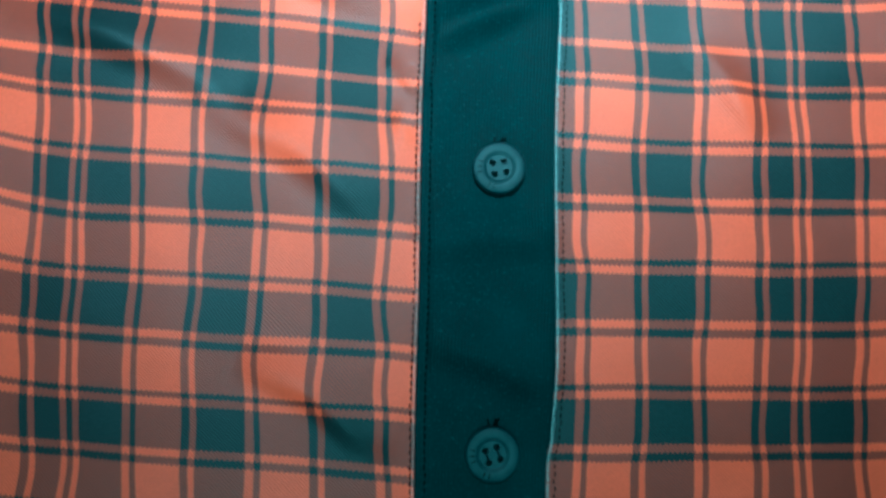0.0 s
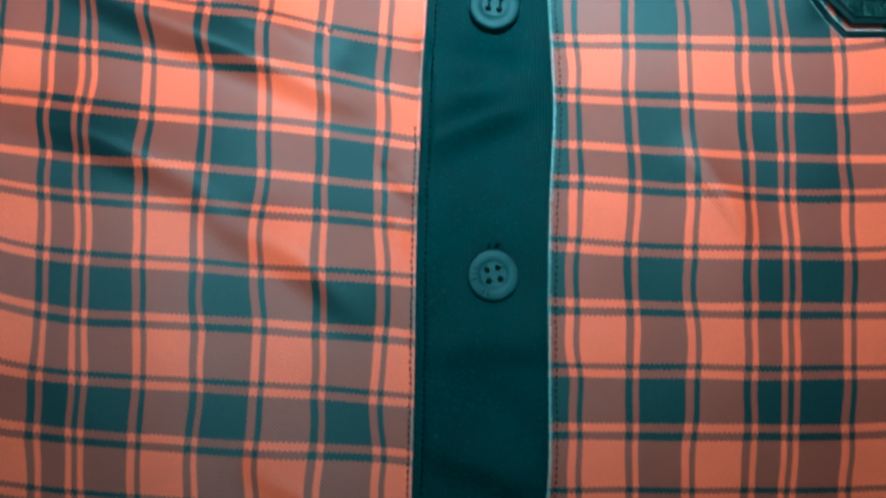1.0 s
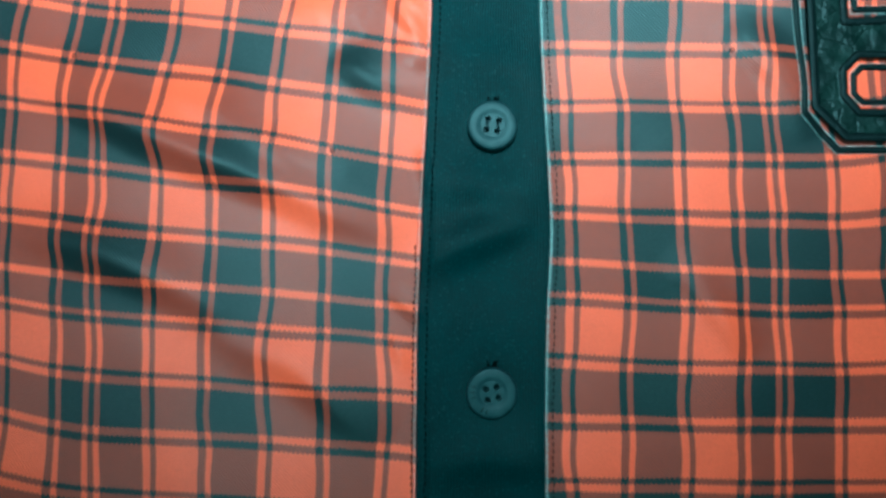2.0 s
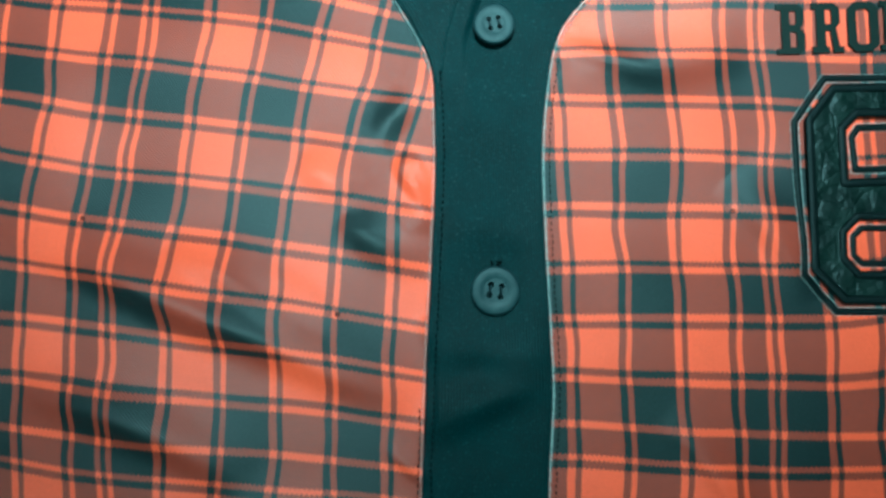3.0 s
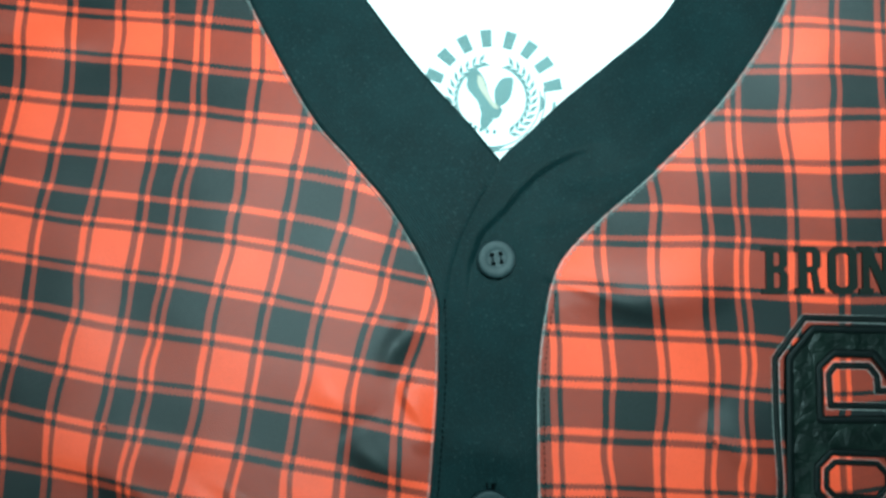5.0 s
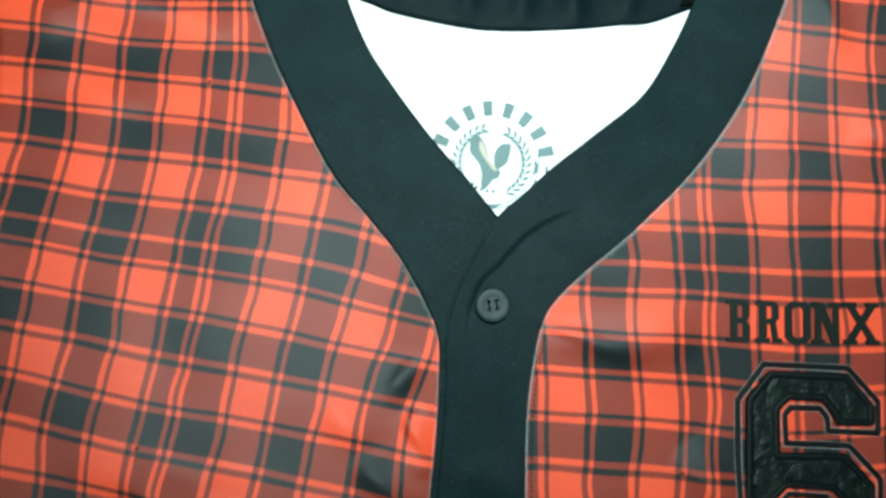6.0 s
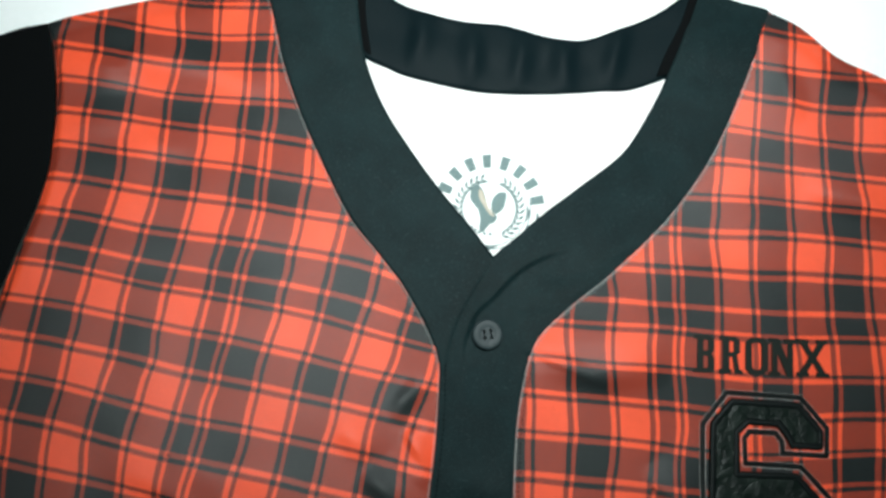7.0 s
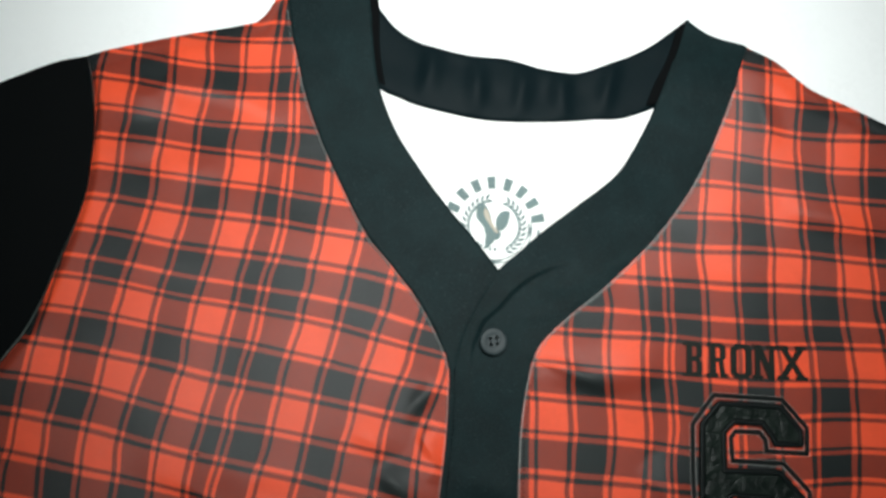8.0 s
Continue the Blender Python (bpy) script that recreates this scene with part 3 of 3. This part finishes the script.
# seams: lines where the tartan meets the black bands
SEAM_L = [(-25, -330), (-24.8, -200), (-24.7, -100), (-24.8, -70), (-24.4, -42), (-24.5, 0), (-24.4, 20), (-23.8, 50), (-23.0, 74),
          (-21.7, 104), (-20.9, 135), (-21.4, 155), (-22.6, 168), (-27.8, 180), (-41, 200.3), (-57, 218), (-72, 234), (-90, 262.4),
          (-109.3, 299), (-123, 337.5), (-129.7, 364), (-133, 380)]
SEAM_R = [(15.6, -330), (15.6, -200), (15.6, -100), (17.0, -83), (18.8, -60), (18.9, -34), (18.8, 0), (19.5, 30), (20.6, 54), (19.8, 75),
          (18.2, 104), (17.1, 137), (18.5, 160), (21.3, 176), (26.5, 186.5), (38.3, 199.5), (60, 220), (83.5, 246.8), (100.6, 273), (113.3, 300.8),
          (124.9, 335.2), (133.4, 364.4)]
ARMHOLE_L = [(-263, 128), (-251, 152.7), (-243, 166.5), (-237.5, 182), (-233.4, 199), (-230.3, 212), (-226.4, 228), (-224.2, 245), (-224.6, 262), (-226.2, 282),
             (-229.2, 298), (-233.2, 312.5), (-237, 321.6)]
SHOULDER_L = [(-237, 321.6), (-226, 326.4), (-207, 332.6), (-183.3, 340), (-153, 348.4), (-140.6, 355.2), (-133, 382)]
SHOULDER_R = [(133.4, 364.4), (150.5, 357.4), (170.2, 343.6), (190.3, 336.4), (211.8, 328.2), (230, 320)]
ARMHOLE_R = [(258, 128), (247, 152), (236, 173), (228, 206), (224, 228), (223, 256), (226, 290), (230, 317)]


def beside(line, d):
    """The line moved sideways to its left by d millimetres."""
    p = spline(line, 12 * len(line)) * 1000
    t = np.gradient(p, axis=0)
    t /= np.linalg.norm(t, axis=1, keepdims=True)
    return [tuple(q) for q in (p + d * np.stack([-t[:, 1], t[:, 0]], -1))[::4]]


def moved(line, dx, dy):
    return [(x + dx, y + dy) for x, y in line]


own(sheet("front_panel", LAY_L, [(-275, -330), (-21, -330)], SHOULDER_L[:-1] + [(-129, 380)], [(-275, -330), (-268, -100), (-266, 60)] + ARMHOLE_L,
          [(x + (4 if y < 160 else 0.8), y) for x, y in SEAM_L], 420, 160, TARTAN, jersey, "red and black tartan front panel with soft diagonal creases", ("high", "low", "left")))
own(sheet("front_panel", LAY_R, [(12, -330), (270, -330)], [(132.6, 364.4)] + SHOULDER_R[1:], [(x - (4 if y < 160 else 0.8), y) for x, y in SEAM_R],
          [(270, -330), (264, -100), (262, 60)] + ARMHOLE_R, 420, 160, TARTAN, jersey, "red and black tartan front panel with number and letters", ("high", "low", "right")))
own(sheet("sleeve", None, [(-330, 40), (-262, 128)], [(-405, 225), (-330, 273), (-279, 302.8), (-253, 316.6), (-236.3, 321.8)], [(-330, 40), (-400, 150), (-405, 225)],
          moved(ARMHOLE_L[:-1], 0.7, 0) + [(-236.3, 321.8)], 60, 40, SLEEVE, jersey, "plain black short sleeve", ("high", "left"), -0.0012))
own(sheet("sleeve", None, [(258, 128), (330, 40)], [(227, 317.5), (250, 311), (280, 297), (330, 270), (405, 222)], moved(ARMHOLE_R[:-1], -4, 0) + [(227, 317.5)],
          [(330, 40), (400, 150), (405, 222)], 60, 40, SLEEVE, jersey, "plain black short sleeve", ("high", "right"), -0.0012))
lining = own(sheet("back_lining", None, [(-240, -325), (240, -325)], [(-212, 300), (-150, 325), (-90, 335), (0, 322), (90, 338), (150, 328), (212, 300)],
                   [(-240, -325), (-240, 100), (-212, 300)], [(240, -325), (240, 100), (212, 300)], 40, 40, LINING, jersey, "white inside of the back", (), -0.0046))
# it lies flatter than the front
for v in lining.data.vertices:
    v.co.z = -0.0046 + 0.25 * (v.co.z + 0.0046)

LEFT_BAND = [((-20.9, 135), (25, 185)), ((-22, 163), (17, 201)), ((-28.5, 181), (8, 213)), ((-41, 200.4), (-0.4, 221.3)), ((-56, 216.9), (-13.2, 235.6)),
             ((-73, 235.5), (-29.7, 252.6)), ((-90, 262.5), (-47, 273)), ((-104, 288.5), (-62.1, 293.7)), ((-114.5, 312), (-73.2, 317.3)),
             ((-123, 337.5), (-79.5, 343)), ((-129.7, 364.3), (-84, 369)), ((-135, 386), (-93, 394))]
TOP_BAND = [((15.6, -330), (-25, -330)), ((15.6, -200), (-24.8, -200)), ((15.6, -100), (-24.7, -100)), ((17.9, -71), (-24.8, -70)), ((18.9, -38), (-24.4, -42)),
            ((18.8, 0), (-24.5, 0)), ((19.4, 25), (-24.4, 20)), ((20.6, 54), (-23.6, 50)), ((19.8, 75), (-23.0, 74)), ((18.2, 104), (-21.6, 104)),
            ((17.1, 135), (-20.8, 134)), ((17.5, 148), (-21.3, 152)), ((18.4, 160), (-20.9, 166)), ((21.3, 176), (-18.0, 185)), ((27, 187.5), (-8.6, 208)),
            ((40, 201), (-0.3, 221.6)), ((52, 212.5), (10.4, 232.4)), ((66, 227), (21.8, 244.3)), ((83, 246.8), (39.3, 260)), ((100.7, 273.7), (60, 279.5)),
            ((113.3, 300.8), (71.8, 300.1)), ((121.2, 323), (80.5, 320.8)), ((128, 346), (89.5, 348)), ((132.9, 363.6), (97.6, 377))]
BACK_BAND = [((-97, 380), (-86, 328)), ((-82.5, 370.5), (-73, 318)), ((-68, 355.2), (-62, 314)), ((-51.2, 346.8), (-50, 310.3)), ((-25.4, 342.4), (-19.5, 306)),
             ((-3.2, 342.6), (0, 306)), ((16.1, 339), (17, 307.5)), ((35.2, 338.2), (34, 309.6)), ((57.2, 347.2), (48, 312)), ((76, 357.7), (63, 314.2)),
             ((97.2, 376), (80.5, 321.8)), ((99.6, 377.2), (92, 328))]
own(strip("back_neckband", BACK_BAND, 120, 20, -0.0030, 0.0006, BACK_BAND_CLOTH, jersey, "black neckband across the back of the collar"))
# added dark strips stand for the shade in the gap inside the collar
own(strip("gap_shade_strip", [((-88, 380), (-82, 380)), ((-84, 369), (-78.5, 366)), ((-80.5, 343), (-75.5, 341)), ((-75, 322), (-70.5, 319.5))], 40, 6, -0.0008, 0.0002, SLEEVE, jersey,
          "dark strip standing for the shade inside the collar"))
own(strip("gap_shade_strip", [((97.4, 376), (92, 371)), ((93, 358), (87, 352)), ((88, 341), (80, 335)), ((83, 324), (76, 322.5))], 40, 6, -0.0008, 0.0002, SLEEVE, jersey,
          "dark strip standing for the shade inside the collar"))
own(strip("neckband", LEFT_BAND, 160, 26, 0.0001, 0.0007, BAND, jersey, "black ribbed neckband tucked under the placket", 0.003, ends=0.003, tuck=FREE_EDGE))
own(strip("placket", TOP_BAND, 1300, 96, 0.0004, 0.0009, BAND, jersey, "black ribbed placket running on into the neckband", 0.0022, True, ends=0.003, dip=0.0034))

own(tube("rolled_edge", moved(SEAM_L[:-2], -0.45, 0), 520, 0.00050, 0.0006, 0.0010, TARTAN_ROLL, jersey, "turned tartan edge along the seam", LAY_L, twist=0.12))
own(tube("rolled_edge", SEAM_R[:-1], 420, 0.00052, 0.0008, 0.0007, TARTAN_EDGE, jersey, "turned tartan edge along the seam", LAY_R, twist=0.12))
own(stitching("topstitching", moved(SEAM_L[:13], 3.1, 0), 2.3, jersey, "row of black stitches along the placket edge", 0.0013, wide=0.00027))
own(stitching("topstitching", moved(SEAM_L[:8], -1.35, 0), 2.3, jersey, "row of black stitches along the seam", 0.0008, wide=0.00027))
own(stitching("topstitching", beside(SEAM_R[:14], -2.2), 2.2, jersey, "row of black stitches along the seam", 0.0007, wide=0.00023))
own(stitching("topstitching", beside(SEAM_R[13:-1], -1.0), 2.2, jersey, "row of pale grey stitches along the seam", 0.0009, wide=0.00020, material=SEAM_THREAD))
own(stitching("topstitching", beside(SEAM_L[12:-1], 0.9), 2.2, jersey, "row of pale grey stitches along the seam", 0.0009, wide=0.00020, material=SEAM_THREAD))


# buttons
def button(x, y, turn, lean=0.0, tuft=True, bold=0.00042, size=1.0, dish=0.86):
    n = 48
    profile = [(4.05, dish), (4.4, dish + 0.09), (4.9, max(1.14, dish + 0.12)), (5.3, 1.25), (6.2, 1.28), (7.6, 1.24), (8.15, 1.08), (8.42, 0.70), (8.5, 0.1), (8.3, -0.6), (7.2, -1.2), (4.0, -1.4)]
    verts = [(r * math.cos(2 * math.pi * k / n) / 1000, r * math.sin(2 * math.pi * k / n) / 1000, z / 1000) for r, z in profile for k in range(n)]
    faces = [tuple(reversed(f)) for f in grid_faces(len(profile), n, True)]
    holes = [circle(0.00105, 14, (sx * 0.00185, sy * 0.00185)) for sx in (-1, 1) for sy in (-1, 1)]
    centre = plate(circle(0.00408, n), holes, -0.0013, dish / 1000)
    base = height(np.array([x / 1000]), np.array([y / 1000]))[0] + 0.0034
    ob = part("button", *joined([(verts, faces), centre]), PLASTIC, jersey, "smoke grey four-hole plastic button")
    ob.data.polygons.foreach_set("use_smooth", [k < len(faces) for k in range(len(ob.data.polygons))])
    ob.matrix_world = pose(x / 1000, y / 1000, base, lean, 0, turn) @ Matrix.Diagonal((size, size, 1, 1))
    m = ob.matrix_world.copy()
    ob.parent = jersey
    ob.matrix_parent_inverse = Matrix.Translation((0, 0, -FLOOR))
    ob.matrix_basis = m
    for sx in (-1, 1):
        t = tube("thread", [(1.85 * sx, -2.0), (1.85 * sx + 0.1, -0.6), (1.85 * sx - 0.1, 0.6), (1.85 * sx, 2.0)], 12, bold, 0.0003, 0.00055 if bold > 0.0003 else 0.0002, BUTTON_THREAD, ob, "black sewing thread", ride=False)
        t.data.transform(Matrix.Translation((0, 0, 0.00028 + (dish - 0.86) / 1000)))
    # worn moulded marks on the rim
    if bold < 0.0004:
        marks = []
        for a in (150, 166, 182, 228, 242):
            c = (6.4 * math.cos(radians(a)), 6.4 * math.sin(radians(a)))
            marks.append(plate(mm([(-0.75, -0.16), (0.75, -0.16), (0.75, 0.16), (-0.75, 0.16)], c, 1.0, a), [], 0.0012, 0.00140))
        part("moulded_mark", *joined(marks), THREAD, ob, "worn dark moulded marks")
    if tuft:
        bits = [tube("buttonhole_thread", [(x + dx, y + 7.2), (x + dx + sx * 0.5, y + 9.2), (x + dx + sx * 1.2, y + 10.4)], 8, 0.0003, 0.0003, 0.0018, THREAD, jersey, "", ride=True)
                for dx, sx in ((-0.9, -0.5), (0.3, 0.8), (1.0, 1.0), (1.6, -0.6))]
        shapes = []
        for b in bits:
            shapes.append(([tuple(v.co) for v in b.data.vertices], [tuple(p.vertices) for p in b.data.polygons]))
        for b in bits:
            bpy.data.objects.remove(b)
        own(part("buttonhole_thread", *joined(shapes), THREAD, jersey, "black stitched end of a buttonhole"))
    return ob


button(*BUTTONS[0], 12, bold=0.00022, size=0.99)
button(*BUTTONS[1], 18, bold=0.00035, size=0.98)
button(*BUTTONS[2], -8, dish=1.0)
button(*BUTTONS[3], 11, tuft=False, size=0.86, dish=1.1)

# chest lettering, embroidered
SHAPE_B = ([(0, 18), (7.5, 18), (9.8, 16), (9.8, 11), (8.3, 9.2), (10, 7.4), (10, 2), (7.8, 0), (0, 0), (0, 2), (1.6, 2), (1.6, 16), (0, 16)],
          [[(4.6, 15.6), (6.4, 15.6), (6.9, 15), (6.9, 11.3), (6.4, 10.6), (4.6, 10.6)], [(4.6, 8), (6.5, 8), (7, 7.3), (7, 3), (6.5, 2.4), (4.6, 2.4)]])
SHAPE_R = ([(0, 18), (7.8, 18), (10, 16), (10, 10.5), (8.6, 9), (9.6, 2.2), (11.2, 2.2), (11.2, 0), (7.4, 0), (6.4, 8), (4.8, 8), (4.8, 2.2), (6, 2.2), (6, 0), (0, 0),
           (0, 2.2), (1.6, 2.2), (1.6, 15.8), (0, 15.8)], [[(4.8, 15.6), (6.5, 15.6), (7, 15), (7, 11), (6.5, 10.4), (4.8, 10.4)]])
SHAPE_O = ([(0, 15.5), (2.5, 18), (8.5, 18), (11, 15.5), (11, 2.5), (8.5, 0), (2.5, 0), (0, 2.5)],
          [[(3.2, 14.4), (4.2, 15.4), (6.8, 15.4), (7.8, 14.4), (7.8, 3.6), (6.8, 2.6), (4.2, 2.6), (3.2, 3.6)]])
SHAPE_N = ([(0, 18), (4.6, 18), (9, 7.5), (9, 15.9), (7.6, 15.9), (7.6, 18), (13, 18), (13, 15.9), (11.6, 15.9), (11.6, 0), (8.6, 0), (4, 11), (4, 2.1), (5.4, 2.1),
           (5.4, 0), (0, 0), (0, 2.1), (1.4, 2.1), (1.4, 15.9), (0, 15.9)], [])
SHAPE_X = ([(0, 18), (5.6, 18), (5.6, 15.9), (4.9, 15.9), (7.5, 11.6), (10.1, 15.9), (9.4, 15.9), (9.4, 18), (15, 18), (15, 15.9), (13.5, 15.9), (9.3, 9.2), (13.8, 2.1),
           (15.4, 2.1), (15.4, 0), (9.4, 0), (9.4, 2.1), (10.4, 2.1), (7.5, 6.8), (4.7, 2.1), (5.6, 2.1), (5.6, 0), (-0.2, 0), (-0.2, 2.1), (1.3, 2.1), (5.7, 9.2),
           (1.5, 15.9), (0, 15.9)], [])
LETTERS = dict(B=SHAPE_B, R=SHAPE_R, O=SHAPE_O, N=SHAPE_N, X=SHAPE_X)
for name, x, y in (("B", 100.0, 174.3), ("R", 112.3, 174.8), ("O", 124.9, 175.3), ("N", 136.3, 175.8), ("X", 149.8, 176.6)):
    outline, holes = LETTERS[name]
    z = float(height(np.array([(x + 5) / 1000]), np.array([(y + 9) / 1000]))[0])
    own(part("letter", *plate(mm(outline, (x, y), 1.0, 2.0), [mm(h, (x, y), 1.0, 2.0) for h in holes], z - 0.001, z + 0.0010), EMBROIDERY, jersey,
             "black embroidered slab letter " + name, None, False))

# the number on the chest: a padded figure with two rows of cord round it
FIGURE = [(118.7, 162.1), (150.7, 162.8), (161.2, 151.6), (161.3, 144.4), (148.1, 144.0), (146.6, 147.4), (141.4, 153.6), (126.5, 153.4), (121.2, 147.8), (121.8, 128.5), (150.3, 129.9),
          (161.9, 118.5), (162.2, 99), (151.5, 88), (121.3, 88), (111, 98.5), (110, 150.8)]
FIGURE_HOLE = [(120.8, 111.5), (126, 117), (146, 117), (151.5, 111.5), (151.5, 103), (146, 96.6), (126, 96.6), (120.8, 102.5)]
CORD = [(116.3, 166), (151.8, 166.6), (164.8, 153.3), (164.9, 140.3), (144.2, 139.8), (143.7, 145.2), (140.6, 148.9), (128, 148.5), (125.7, 145.2), (126.6, 133.7), (153, 134.3),
        (166.2, 121.5), (166.6, 97), (153.5, 84), (119, 83.8), (107, 96.6), (105.4, 150.3)]
CORD_HOLE = [(125, 110), (128, 113), (143.6, 113), (147.5, 109.4), (147.5, 104.6), (143.6, 100.6), (128, 100.6), (125, 103.6)]


def ring(points, step=0.0008):
    """A closed line with straight sides, in even steps."""
    p = np.array(points, float) / 1000
    out = []
    for k in range(len(p)):
        a, b = p[k], p[(k + 1) % len(p)]
        c = max(2, int(np.linalg.norm(b - a) / step))
        out += [a + (b - a) * j / c for j in range(c)]
    return np.array(out)


def inset(points, d):
    """A closed straight-sided line moved to its left by d millimetres."""
    p = np.array(points, float)
    a, b = p - np.roll(p, 1, 0), np.roll(p, -1, 0) - p
    na, nb = (np.stack([-e[:, 1], e[:, 0]], -1) / np.linalg.norm(e, axis=1, keepdims=True) for e in (a, b))
    m = (na + nb) / (1 + (na * nb).sum(1, keepdims=True))
    return [tuple(q) for q in p + d * m]


figure = own(part("chest_number", *plate(mm(FIGURE), [mm(FIGURE_HOLE)], -0.0008, 0.0013), LEATHER, jersey, "padded black leatherette figure 6 with corded outline", None, False))
for line, wide, high in ((FIGURE, 1.55, 0.0013), (FIGURE_HOLE, 1.4, 0.0013), (CORD, 1.2, 0.0004), (CORD_HOLE, 1.1, 0.0004)):
    tube("cord", ring(line), 0, wide / 1000, 0.0006, high, SATIN, figure, "black satin corded outline", closed=True, ride=high < 0.001, twist=0.05)

# pale fringe beside the cord, with the glint there painted into its colour
for line, d, wide in ((CORD, -1.5, 0.27), (CORD, 1.3, 0.15), (CORD_HOLE, 1.3, 0.22)):
    tube("frayed_glint_edge", ring(inset(line, d)), 0, wide / 1000, 0.0004, 0.0001, TARTAN_EDGE, figure, "pale frayed cloth along the cord, glint in its colour", LAY_R, closed=True, twist=0.25)

# small knots in the weave
for x, y in ((-54.2, 81.6), (-144.6, 114.6), (83.2, 118.6), (-129.6, 272.4)):
    z = float(height(np.array([x / 1000]), np.array([y / 1000]))[0])
    own(tube("weave_knot", ring(circle(0.6, 12, (x, y)), 0.0004), 0, 0.00030, 0.00022, z + 0.0001, KNOT, jersey, "dark knot in the weave", closed=True, ride=False))

# the mark printed inside the back: plain shapes only
cx, cy = -4.0, 246.0
INK, PAPER = -0.0038, -0.0046
bars, leaves, rings_ = [], [], []


def polar(r, a):
    return cx + r * math.cos(radians(a)), cy + r * math.sin(radians(a))


# a ring of upright bars
for a in (160, 139, 118, 97.5, 76, 56, 36, 15, -24):
    bars.append(plate(mm([(-3.4, -1.9), (3.4, -2.3), (3.4, 2.3), (-3.4, 1.9)], polar(24.2, a), 1.0, a), [], PAPER, INK))
bars.append(plate(mm([(-0.6, -1.5), (0.6, -1.5), (0.6, 1.5), (-0.6, 1.5)], polar(24.2, -4), 1.0, -4), [], PAPER, INK))
# two sprays of leaves
for a in list(range(112, 236, 11)) + list(range(-62, 70, 11)):
    for tilt in (35, -35):
        way = a + (90 if a < 90 else -90) + tilt
        leaves.append(plate(mm([(0, 0), (1.3, 0.62), (3.1, 0.1), (1.4, -0.5)], polar(15.2, a), 1.5, way), [], PAPER, INK + 0.00002 * (tilt > 0)))
for r0, r1, a0, a1 in ((18.6, 19.1, -100, 12), (20.3, 20.8, -100, 14)):
    arc = [a0 + (a1 - a0) * k / 24 for k in range(25)]
    rings_.append(plate(mm([polar(r0, a) for a in arc] + [polar(r1, a) for a in reversed(arc)]), [], PAPER, INK))
for a0, a1 in ((-14, 6), (-104, -74)):
    arc = [a0 + (a1 - a0) * k / 8 for k in range(9)]
    bulge = [19.4 + 1.1 * math.sin(math.pi * k / 8) for k in range(9)]
    rings_.append(plate(mm([polar(19.2, a) for a in arc] + [polar(r, a) for r, a in reversed(list(zip(bulge, arc)))]), [], PAPER, INK + 0.00004))


def rounded(points, scale):
    """A closed smooth outline."""
    line = spline(points + points[:1], 6 * len(points) + 1)[:-1] * 1000
    return mm([tuple(p) for p in line], (cx, cy), scale)


# one spread figure in the middle, as three plain lobes
lobes = [plate(rounded(p, 1.2), [], PAPER, INK + lift) for lift, p in (
    (0.0001, [(-8.4, 7.6), (-7.2, 9.6), (-4.8, 9.2), (-2.6, 6.2), (-1.2, 2.2), (0.8, -1.6), (3.4, -3.2), (2.0, -6.2), (-1.6, -6.0), (-3.4, -4.6), (-4.6, -1.2), (-6.6, 1.2), (-8.4, 3.6)]),
    (0.00012, [(0.6, 0.4), (0.8, 3.6), (3.0, 6.8), (6.4, 7.2), (6.6, 4.2), (5.6, 0.2), (3.2, -2.0), (1.6, -2.2)]),
    (0.00014, [(-3.4, -4.6), (-1.2, -5.0), (0.6, -6.4), (-0.6, -8.6), (-2.4, -10.4), (-3.6, -8.4)]))]
for a in (-128, -118, -108, -96, -84):
    bars.append(plate(mm([(-0.8, -0.7), (0.8, -0.7), (0.8, 0.7), (-0.8, 0.7)], polar(13.0, a), 1.0, a), [], PAPER, INK))
streak = [plate(rounded([(-5.2, 8.0), (-3.6, 7.2), (-2.2, 3.8), (-0.2, 0.2), (2.2, -3.0), (0.6, -3.0), (-2.4, 0.6), (-5.0, 4.6)], 1.15), [], PAPER, INK + 0.0002)]
part("printed_mark", *joined(bars + leaves + rings_ + lobes), PRINT, lining, "faded grey-green printed round mark", None, False)
part("print_streak", *joined(streak), PRINT_TAN, lining, "tan streak in the print", None, False)
